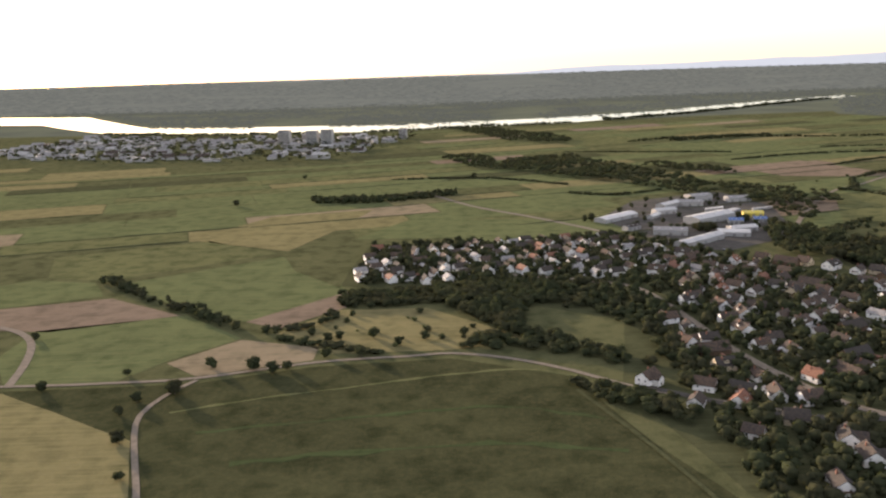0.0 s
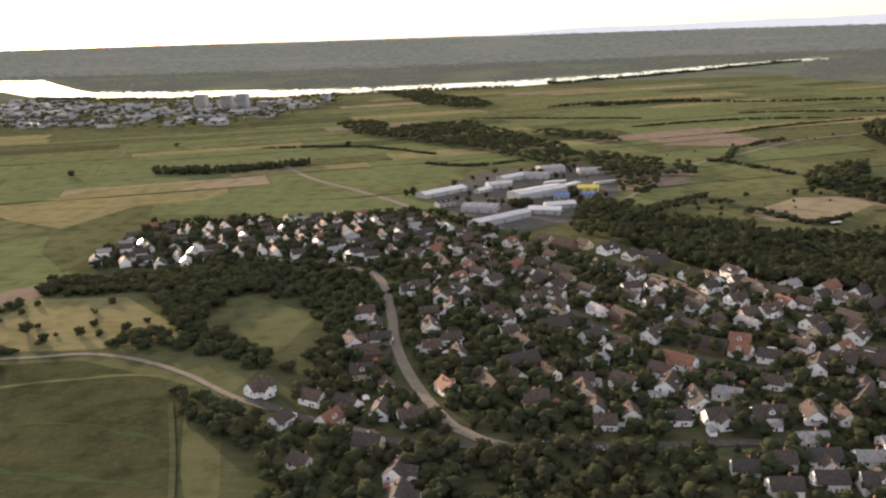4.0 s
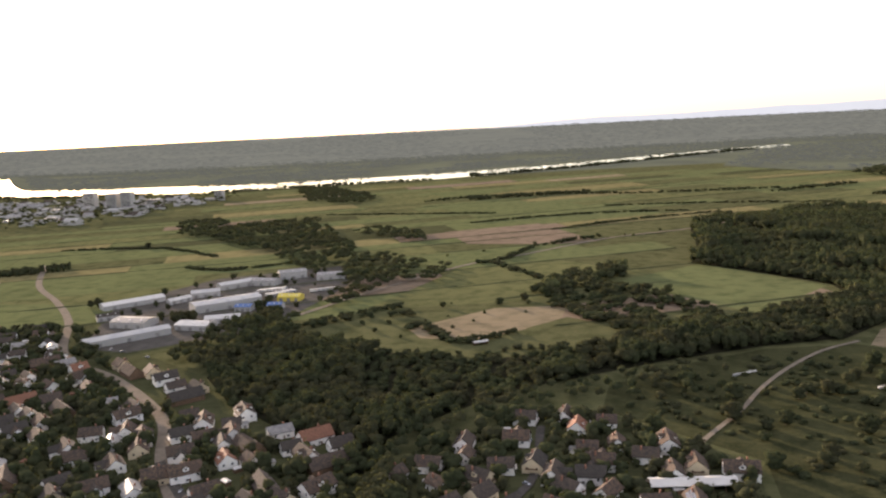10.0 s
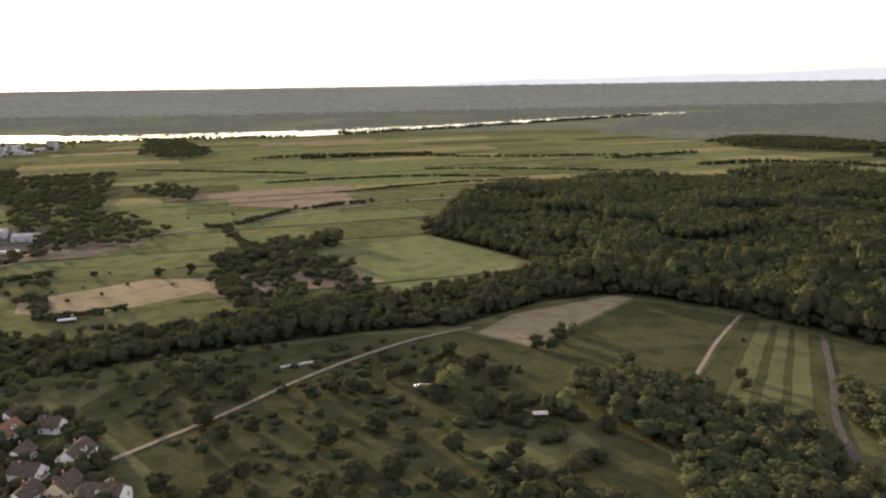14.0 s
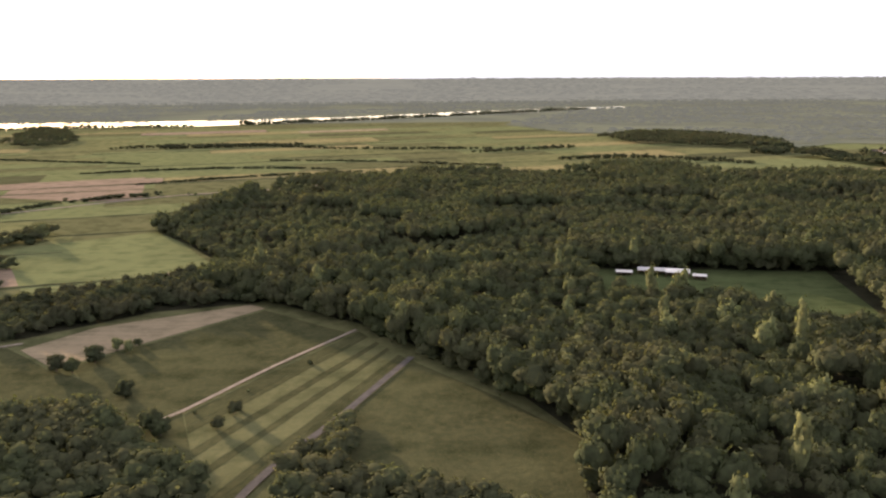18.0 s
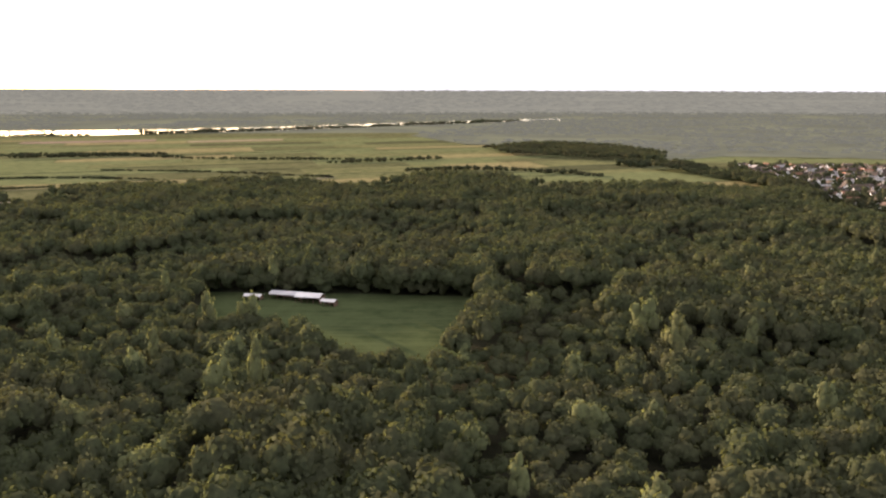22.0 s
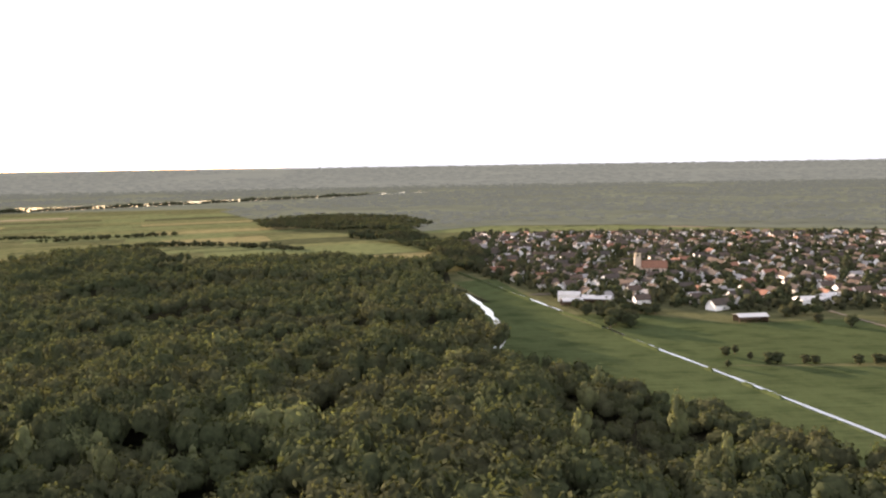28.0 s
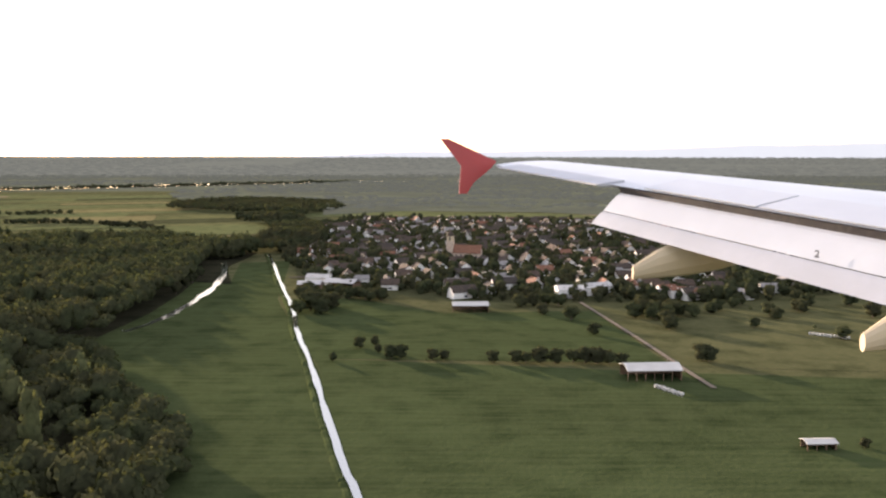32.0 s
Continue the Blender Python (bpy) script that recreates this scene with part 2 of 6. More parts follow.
def prism(bm, outline, axis, a, b):
    """A closed outline in two axes, drawn out along the third (0: x, 1: y, 2: z) from a to b."""
    def place(p, d):
        return ((d, *p), (p[0], d, p[1]), (*p, d))[axis]
    lo = [bm.verts.new(place(p, a)) for p in outline]
    hi = [bm.verts.new(place(p, b)) for p in outline]
    n = len(outline)
    bm.faces.new(lo)
    bm.faces.new(hi[::-1])
    for i in range(n):
        bm.faces.new((lo[i], hi[i], hi[(i + 1) % n], lo[(i + 1) % n]))
    bmesh.ops.recalc_face_normals(bm, faces=bm.faces)
    return bm


def inside(x, y, poly):
    x, y = np.asarray(x, float), np.asarray(y, float)
    got = np.zeros(x.shape, bool)
    for (x0, y0), (x1, y1) in zip(poly, poly[1:] + poly[:1]):
        if y0 != y1:
            got ^= ((y0 > y) != (y1 > y)) & (x < (x1 - x0) * (y - y0) / (y1 - y0) + x0)
    return got


def off_line(x, y, line):
    """Distance of points from a broken line."""
    best = np.full(np.shape(x), 1e9)
    for (x0, y0), (x1, y1) in zip(line, line[1:]):
        dx, dy = x1 - x0, y1 - y0
        s = np.clip(((x - x0) * dx + (y - y0) * dy) / max(dx * dx + dy * dy, 1e-6), 0, 1)
        best = np.minimum(best, np.hypot(x - x0 - s * dx, y - y0 - s * dy))
    return best


def lie(y):
    """Height of the land: level, rising far off towards the horizon."""
    return 80.0 * np.clip((np.asarray(y, float) - 4400) / 4800, 0, 1.1) ** 1.3


def curve_through(points, step=12.0):
    """A smooth line through plan points (Catmull-Rom)."""
    p = [Vector((*q, 0)) for q in points]
    p = [2 * p[0] - p[1], *p, 2 * p[-1] - p[-2]]
    out = []
    for a, b, c, d in zip(p, p[1:], p[2:], p[3:]):
        n = max(2, int((c - b).length / step))
        for k in range(n):
            s = k / n
            out.append(0.5 * (2 * b + (c - a) * s + (2 * a - 5 * b + 4 * c - d) * s * s + (3 * b - a - 3 * c + d) * s ** 3))
    return out + [p[-2]]


def ribbon(name, points, width, z, mat, label, category="road", thick=0.0, ragged=0.0):
    """A strip of road, track or water along plan points."""
    rng = random.Random(name + str(points[0]))
    line = curve_through(points)
    bm, prev = bmesh.new(), None
    for i, c in enumerate(line):
        d = (line[min(i + 1, len(line) - 1)] - line[max(i - 1, 0)]).normalized()
        n = Vector((-d.y, d.x, 0))
        w = width / 2
        pair = [bm.verts.new((*(c + n * s * (w + ragged * rng.uniform(-1, 1))).xy, float(lie(c.y)) + z)) for s in (1, -1)]
        if prev:
            bm.faces.new((prev[0], prev[1], pair[1], pair[0]))
        prev = pair
    return tagged(part(name, bm, mat), label, category, "", "structure")


def patch(name, corners, z, mat, label, category="field"):
    """A level patch of land with slightly wavering edges."""
    bm = bmesh.new()
    pts = []
    for (x0, y0), (x1, y1) in zip(corners, corners[1:] + corners[:1]):
        n = max(1, int(math.hypot(x1 - x0, y1 - y0) / 25))
        for k in range(n):
            x, y = x0 + (x1 - x0) * k / n, y0 + (y1 - y0) * k / n
            w = 0 if k == 0 else 1.2
            pts.append((x + w * noise.noise((x * 0.03, y * 0.03, 1)), y + w * noise.noise((x * 0.03, y * 0.03, 7))))
    f = bm.faces.new([bm.verts.new((x, y, float(lie(y)) + z)) for x, y in pts])
    if f.calc_area() and (f.normal_update() or f.normal.z < 0):
        f.normal_flip()
    bmesh.ops.triangulate(bm, faces=bm.faces)
    return tagged(part(name, bm, mat), label, category, "", "structure")

# ---- land ----
bm = bmesh.new()
_ys = [-1500, 0, 1000, 2000, 3000, 3600, 4400, 4600]
_xs = list(range(-8000, 12001, 1000))
_v = [[bm.verts.new((x, y, float(lie(y)))) for x in _xs] for y in _ys]
for a, b in zip(_v, _v[1:]):
    for i in range(len(_xs) - 1):
        bm.faces.new((a[i], a[i + 1], b[i + 1], b[i]))
land = part("ground", bm, MEADOW)
# past 3 km the plain gets its haze painted as a faint glow
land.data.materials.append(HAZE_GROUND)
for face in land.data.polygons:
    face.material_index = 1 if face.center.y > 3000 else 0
tagged(land, "level green river plain of grass reaching the horizon", "ground", "", "structure")

bm = bmesh.new()
_v = [[bm.verts.new((x, y, float(lie(y)))) for x in _xs] for y in range(4600, 9501, 350)]
for a, b in zip(_v, _v[1:]):
    for i in range(len(_xs) - 1):
        bm.faces.new((a[i], a[i + 1], b[i + 1], b[i]))
tagged(part("backdrop_land", bm, HAZE_LAND), "distant lowland with haze painted as a soft glow", "backdrop", "", "structure")
bm = bmesh.new()
prev = None
for i in range(0, 140):
    x = -6500 + i * 130
    swell = min(1, max(0, (x - 300) / 1500))
    rise = 62 * swell * swell * (3 - 2 * swell) + 85 * min(1, max(0, (x - 2600) / 3600))
    top = 84 + rise * (0.95 + 0.25 * noise.noise((x * 0.0007, 3, 0)) + 0.1 * noise.noise((x * 0.003, 9, 0)))
    pair = [bm.verts.new((x, 9000, 50)), bm.verts.new((x, 9250, top)), bm.verts.new((x, 9480, 60))]
    if prev:
        for a in (0, 1):
            bm.faces.new((prev[a], pair[a], pair[a + 1], prev[a + 1]))
    prev = pair
tagged(part("backdrop_hills", bm, HAZE_HILL), "low blue hills on the horizon, haze painted as glow", "backdrop", "", "structure")

# open fields of the plain: long parcels side by side
_r = random.Random(5)
KEEP_OUT = [[(-140, 420), (-120, 1000), (480, 1000), (800, 700), (700, 420)], [(840, 640), (840, 1640), (1900, 1640), (2060, 640)], [(1860, 1200), (1820, 2010), (2480, 2010), (2480, 1200)], [(1880, 600), (1880, 1300), (2800, 1300), (2800, 600)]]
TURN = radians(18)
MIX = [CROP, CROP, CROP, PASTURE, PASTURE, PASTURE, YELLOW, STUBBLE, PLOUGHED, MAIZE, MEADOW, MEADOW, YELLOW]
NAMES = {CROP: "bright green crop field in long drilled rows", PASTURE: "mown green pasture strip on the plain", YELLOW: "yellowing grass strip between the fields", STUBBLE: "pale stubble field after harvest", PLOUGHED: "bare brown ploughed field", MAIZE: "dark green standing maize field", MEADOW: "green meadow strip"}
MARGINS = []
v = -200.0
while v < 2900:
    depth = _r.uniform(35, 110)
    u = -1500.0 + _r.uniform(0, 200)
    while u < 3300:
        long = _r.uniform(160, 420)
        quad = [(u, v), (u + long, v + _r.uniform(-8, 8)), (u + long, v + depth), (u, v + depth)]
        quad = [(a * math.cos(TURN) - b * math.sin(TURN), a * math.sin(TURN) + b * math.cos(TURN)) for a, b in quad]
        cx, cy = sum(q[0] for q in quad) / 4, sum(q[1] for q in quad) / 4
        mat = _r.choice(MIX)
        if cy > 1450 and mat in (STUBBLE, PLOUGHED) and _r.random() < 0.7:
            mat = CROP
        if 980 < cy < 2780 and -1400 < cx < 2600 and not any(inside(cx, cy, k) for k in KEEP_OUT) and not (cx < -150 and cy > 1850):
            patch("field", quad, 0.08 + 0.03 * _r.random(), mat, NAMES[mat])
            if _r.random() < 0.42:
                MARGINS.append((quad[0], quad[1]))
        u += long + 2
    v += depth + 2

# overgrown margins and drains between the parcels
bm = bmesh.new()
for (x0, y0), (x1, y1) in MARGINS:
    d = Vector((x1 - x0, y1 - y0, 0)).normalized()
    n = Vector((-d.y, d.x, 0))
    ring = []
    steps = 8
    for k in range(steps + 1):
        c = Vector((x0 + (x1 - x0) * k / steps, y0 + (y1 - y0) * k / steps, 0)) + n * _r.uniform(-1, 1)
        h = _r.uniform(0.2, 1.1)
        ring.append([bm.verts.new(c + n * s + Vector((0, 0, z))) for s, z in ((-2.5, 0.05), (-1.0, h), (1.0, h * 0.9), (2.5, 0.05))])
    for a, b in zip(ring, ring[1:]):
        for i in range(3):
            bm.faces.new((a[i], a[i + 1], b[i + 1], b[i]))
tagged(part("field_margins", bm, MAIZE), "overgrown dark margins between the fields", "field margin", "", "stuff")

# fields by the first village
patch("field", [(-305, 518), (-340, 575), (-343, 643), (-229, 682), (-164, 615), (-206, 567), (-230, 524)], 0.12, CROP, "bright green crop field beside a gravel track")
patch("field", [(-470, 690), (-318, 743), (-234, 682), (-330, 640), (-420, 650)], 0.12, PLOUGHED, "bare brown ploughed field")
patch("field", [(-333, 797), (-190, 910), (-95, 753), (-172, 660), (-240, 705)], 0.12, CROP, "pale yellow-green grain field in long rows")
patch("field", [(-172, 660), (-95, 753), (-90, 700), (-140, 640)], 0.12, PLOUGHED, "narrow brown strip of bare soil")
patch("field", [(-193, 925), (-164, 840), (-107, 765), (-105, 850), (-134, 982), (-151, 1056)], 0.13, MEADOW, "green meadow field with rounded edge")
patch("field", [(-206, 560), (-164, 612), (-100, 590), (-100, 562), (-176, 532)], 0.12, STUBBLE, "pale mown strip below the hedge")
patch("field", [(-140, 625), (-98, 690), (-20, 690), (60, 600), (0, 578), (-90, 575)], 0.12, YELLOW, "dry orchard meadow with rows of bushes")
patch("field", [(-420, 830), (-350, 812), (-200, 930), (-300, 1010), (-460, 930)], 0.12, PASTURE, "green pasture beyond the hedge")
patch("field", [(-500, 760), (-440, 700), (-330, 752), (-360, 805), (-430, 820)], 0.13, CROP, "bright green field on the plain")
patch("field", [(-330, 1020), (-190, 940), (-150, 1070), (-120, 1220), (-260, 1180)], 0.12, YELLOW, "large pale yellow-green field")
patch("field", [(-120, 1000), (60, 990), (190, 1020), (130, 1100), (-60, 1130)], 0.12, CROP, "bright green crop field behind the village")
patch("field", [(-800, 200), (-305, 508), (-176, 518), (-97, 548), (0, 560), (80, 520), (110, 420), (180, 250), (-100, 100)], 0.1, HAY, "rough green hay meadow in the foreground")

patch("field", [(-300, 505), (-185, 430), (-150, 330), (-420, 200), (-560, 420)], 0.14, YELLOW, "dry yellow hay meadow beside the track")
ribbon("grass_ridge", [(-175, 470), (-120, 492), (-60, 510), (0, 528), (50, 535), (85, 520)], 2.4, 0.2, PASTURE, "pale uncut strip along a terrace of the meadow", "grass strip", ragged=1.0)
ribbon("grass_ridge", [(-150, 440), (-90, 452), (-20, 466), (40, 470), (90, 450)], 4, 0.18, LUSH, "darker strip along a terrace of the meadow", "grass strip", ragged=2.0)
ribbon("grass_ridge", [(-120, 400), (-50, 412), (20, 420), (95, 410)], 5, 0.18, LUSH, "darker strip across the hay meadow", "grass strip", ragged=2.5)

# fields between the two halves of the village and the wood
patch("field", [(540, 930), (617, 1000), (690, 1000), (676, 932), (601, 884), (555, 895)], 0.12, STUBBLE, "pale fallow field between scrub")
patch("field", [(735, 1100), (866, 1198), (958, 1045), (856, 938), (795, 1035)], 0.12, CROP, "smooth bright green field before the wood")
patch("field", [(909, 829), (935, 871), (1022, 922), (1034, 912), (952, 808), (942, 799)], 0.12, STUBBLE, "pale ploughed plot below the wood")
patch("field", [(952, 803), (1035, 907), (1099, 857), (1034, 740), (977, 762)], 0.12, HAY, "rough dark green meadow plot")
_a, _b, _c, _d = Vector((1036, 735)), Vector((1105, 860)), Vector((1139, 808)), Vector((1076, 636))
EDGES = (0, 0.15, 0.22, 0.38, 0.46, 0.6, 0.67, 0.83, 0.9, 1.0)
for k in range(9):
    s0, s1 = EDGES[k], EDGES[k + 1] - 0.006
    quad = [tuple(_a.lerp(_d, s0)), tuple(_b.lerp(_c, s0)), tuple(_b.lerp(_c, s1)), tuple(_a.lerp(_d, s1))]
    mat = (HAY, HAY, MEADOW, HAY, MEADOW, HAY, MEADOW, HAY, HAY)[k]
    patch("field", quad, 0.12, mat, "narrow strip of allotment grass beside the lane")
patch("field", [(1142, 806), (1188, 754), (1226, 702), (1214, 640), (1100, 600), (1095, 680)], 0.12, HAY, "olive meadow at the edge of the wood")
patch("field", [(522, 1587), (682, 1647), (763, 1411), (703, 1400), (569, 1440)], 0.13, PLOUGHED, "bare brown field on the plain")
patch("field", [(484, 1010), (660, 1030), (720, 1100), (780, 1160), (700, 1260), (570, 1230)], 0.13, PASTURE, "green pasture with single trees")

patch("field", [(690, 706), (766, 622), (752, 520), (748, 470), (1070, 470), (1076, 636), (1034, 738), (940, 797), (900, 832), (830, 828), (760, 796), (700, 752)], 0.1, HAY, "rough dark grass scattered with bushes")
patch("field", [(647, 917), (686, 953), (743, 893), (779, 858), (770, 823), (681, 807), (667, 795)], 0.13, MEADOW, "green meadow between dark thickets")
patch("field", [(900, 640), (912, 652), (957, 664), (966, 648), (923, 625)], 0.13, MEADOW, "small garden plots in the scrub")
# meadows by the second village
patch("field", [(1935, 1440), (1975, 1230), (2015, 1120), (2100, 890), (2160, 700), (2060, 600), (2045, 840), (1990, 960), (1925, 1060), (1920, 1290), (1890, 1420)], 0.12, LUSH, "smooth green meadow beside the straight ditch")
patch("field", [(1979, 1228), (2018, 1116), (2036, 1060), (2220, 1066), (2200, 1200), (2100, 1185), (2030, 1235)], 0.12, LUSH, "bright green meadow below the village")
patch("field", [(2038, 1060), (2097, 890), (2158, 700), (2700, 700), (2700, 1045), (2230, 1048)], 0.11, LUSH, "wide green mown meadow")
patch("field", [(2230, 1060), (2700, 1062), (2700, 1200), (2330, 1240), (2215, 1175)], 0.13, MEADOW, "rough pasture with single trees")
patch("field", [(1843, 2020), (1981, 2130), (2232, 2110), (2400, 2010), (2100, 2015)], 0.13, CROP, "bright green field behind the village")

# ground under the far woods, haze put into its emission
patch("woodland_floor", [(1850, 2050), (1980, 2150), (2230, 2125), (2450, 2010), (2900, 1900), (4600, 2500), (4600, 2995), (1350, 2995), (1300, 2850), (1450, 2500), (1800, 2350)], 0.5, HAZE_GROUND, "dark ground under distant woods with painted haze glow", "ground")
# gardens and streets under the villages
patch("garden_ground", [(-110, 776), (-97, 960), (60, 976), (214, 992), (290, 900), (400, 800), (440, 720), (530, 660), (520, 430), (420, 330), (150, 330), (110, 500), (140, 640), (60, 700)], 0.06, MAIZE, "dark green gardens and lawns between the houses", "ground")
patch("garden_ground", [(545, 520), (555, 620), (637, 700), (690, 705), (760, 620), (745, 520)], 0.06, MAIZE, "dark green gardens between the houses", "ground")
patch("garden_ground", [(1894, 1762), (1900, 1945), (2096, 1950), (2640, 1880), (2640, 1460), (2400, 1290), (2310, 1250), (2150, 1225), (1990, 1240), (1935, 1450)], 0.06, MAIZE, "dark green gardens of the second village", "ground")
patch("garden_ground", [(515, 425), (545, 545), (745, 545), (740, 440), (640, 380), (540, 360)], 0.05, MAIZE, "dark green gardens around the farmyards", "ground")
patch("yard", [(194, 1093), (264, 1228), (412, 1290), (444, 1148), (406, 950), (300, 880), (250, 900)], 0.14, YARD, "grey concrete yards between the workshops", "yard")

ROADS = [
    ([(-620, 505), (-305, 517), (-230, 522), (-176, 529), (-97, 557), (-28, 567), (1, 571), (41, 558), (78, 534), (114, 502), (150, 480), (200, 455)], 4.2, GRAVEL, "pale farm road along the meadow"),
    ([(-420, 670), (-377, 653), (-351, 636), (-329, 607), (-312, 562), (-301, 516)], 6, GRAVEL, "curving pale gravel track"),
    ([(-150, 340), (-159, 368), (-184, 434), (-192, 466), (-187, 497), (-174, 525)], 3.6, GRAVEL, "narrow pale field track"),
    ([(-61, 1400), (26, 1228), (109, 1117), (180, 1010), (247, 877), (329, 801), (399, 716), (430, 643), (460, 587), (484, 560), (520, 535)], 8, GRAVEL, "wide pale main road into the village"),
    ([(421, 1001), (484, 1117), (577, 1255), (653, 1320), (786, 1440), (928, 1506), (1057, 1625), (1240, 1760)], 6.5, GRAVEL, "straight pale farm road on the plain"),
    ([(265, 440), (239, 461), (214, 522), (199, 584), (192, 640), (173, 733), (137, 766), (60, 800)], 7, GRAVEL, "grey village street between gardens"),
    ([(250, 700), (290, 666), (321, 636), (337, 595), (373, 555), (430, 520), (500, 470)], 6, ASPHALT, "grey curving village street"),
    ([(123, 499), (157, 475), (190, 452), (265, 440), (400, 440)], 6, ASPHALT, "grey village street"),
    ([(430, 640), (484, 562), (518, 537), (600, 540), (700, 540)], 6, ASPHALT, "grey village street"),
    ([(600, 545), (640, 600), (650, 680)], 5, ASPHALT, "short grey village street"),
    ([(700, 600), (728, 635), (751, 666), (776, 700), (798, 736), (829, 777), (868, 817), (905, 840)], 3.2, GRAVEL, "pale gravel path into the wood"),
    ([(1020, 720), (1034, 738), (1066, 800), (1103, 862)], 2.6, GRAVEL, "pale field lane"),
    ([(1070, 600), (1078, 636), (1090, 680), (1111, 730), (1141, 812)], 4, ASPHALT, "dark straight lane to the wood"),
    ([(80, 495), (104, 427), (124, 360), (140, 300)], 3, MAIZE, "dark grassy track across the meadow"),
    ([(2195, 1230), (2206, 1169), (2218, 1101), (2226, 1049), (2231, 1022)], 2.6, GRAVEL, "pale lane to the barn"),
    ([(1960, 1330), (2040, 1340), (2160, 1380), (2330, 1400)], 6, ASPHALT, "grey village street"),
    ([(1920, 1600), (2100, 1580), (2380, 1640)], 6, ASPHALT, "grey village street"),
]
for k, (pts, width, mat, label) in enumerate(ROADS):
    ribbon("road", pts, width, 0.3 + 0.03 * k, mat, label)

# river, pool and ditches
patch("river", [(-3600, 4000), (-1932, 3800), (-1315, 3120), (-822, 2930), (-326, 2830), (25, 2900), (400, 2930), (803, 3150), (1260, 3480), (1900, 3900), (1900, 4050), (1200, 3660), (800, 3380), (258, 3190), (-285, 3160), (-879, 3290), (-1272, 3420), (-1971, 4350), (-3600, 4450)], 0.3, WATER, "broad bright river between wooded banks", "river")
DITCH = [(1900, 1490), (1919, 1431), (1958, 1306), (1996, 1190), (2013, 1128), (2036, 1058), (2056, 992), (2078, 922), (2090, 888), (2136, 755)]
ribbon("ditch_water", DITCH, 2.6, 0.35, WATER, "straight bright water ditch across the meadow", "ditch", ragged=0.45)
ribbon("pool_water", [(1874, 1420), (1886, 1385), (1900, 1335), (1911, 1280), (1917, 1215), (1919, 1165), (1918, 1138), (1911, 1115)], 5.5, 0.35, WATER, "narrow bright backwater at the edge of the wood", "water", ragged=1.5)
patch("grass_bank", [(1887, 1302), (1897, 1240), (1904, 1170), (1903, 1060), (1936, 1040), (1932, 1290)], 0.3, LUSH, "green grass beside the backwater", "ground")
ribbon("stream_water", [(1890, 1150), (1862, 1062), (1830, 970), (1800, 885), (1775, 800)], 3.4, 0.35, WATER, "narrow forest stream glinting between trees", "stream", ragged=1.5)

# overgrown banks of the ditch, hiding the water in places
bm, prev = bmesh.new(), None
REEDS = [(1300, 1500), (1174, 1240), (1100, 1142), (1047, 1053), (1012, 1019), (989, 1004)]
line = curve_through([(x - 3.0, y - 1.0) for x, y in DITCH], 3)
for i, c in enumerate(line[:-1]):
    d = (line[i + 1] - c).normalized()
    n = Vector((-d.y, d.x, 0))
    h = max(0.15, 0.4 + 0.8 * noise.noise((c.x * 0.4, c.y * 0.4, 4)))
    if any(a < c.y < b for a, b in REEDS):
        h = 1.9 + 0.7 * noise.noise((c.x * 0.5, c.y * 0.5, 6))
    ring = [bm.verts.new(c + n * s + Vector((0, 0, z))) for s, z in ((1.6, 0.05), (0.6, h), (-0.6, h * 0.9), (-1.4, 0.05))]
    if prev:
        for k in range(3):
            bm.faces.new((prev[k], ring[k], ring[k + 1], prev[k + 1]))
    prev = ring
tagged(part("ditch_bank", bm, LUSH), "overgrown dark grass bank along the ditch", "bank", "", "structure")

# ---- trees ----
_t5 = (1 + 5 ** 0.5) / 2
ICO_V = np.array([(-1, _t5, 0), (1, _t5, 0), (-1, -_t5, 0), (1, -_t5, 0), (0, -1, _t5), (0, 1, _t5), (0, -1, -_t5), (0, 1, -_t5), (_t5, 0, -1), (_t5, 0, 1), (-_t5, 0, -1), (-_t5, 0, 1)]) / math.hypot(1, _t5)
ICO_F = np.array([(0, 11, 5), (0, 5, 1), (0, 1, 7), (0, 7, 10), (0, 10, 11), (1, 5, 9), (5, 11, 4), (11, 10, 2), (10, 7, 6), (7, 1, 8), (3, 9, 4), (3, 4, 2), (3, 2, 6), (3, 6, 8), (3, 8, 9), (4, 9, 5), (2, 4, 11), (6, 2, 10), (8, 6, 7), (9, 8, 1)])


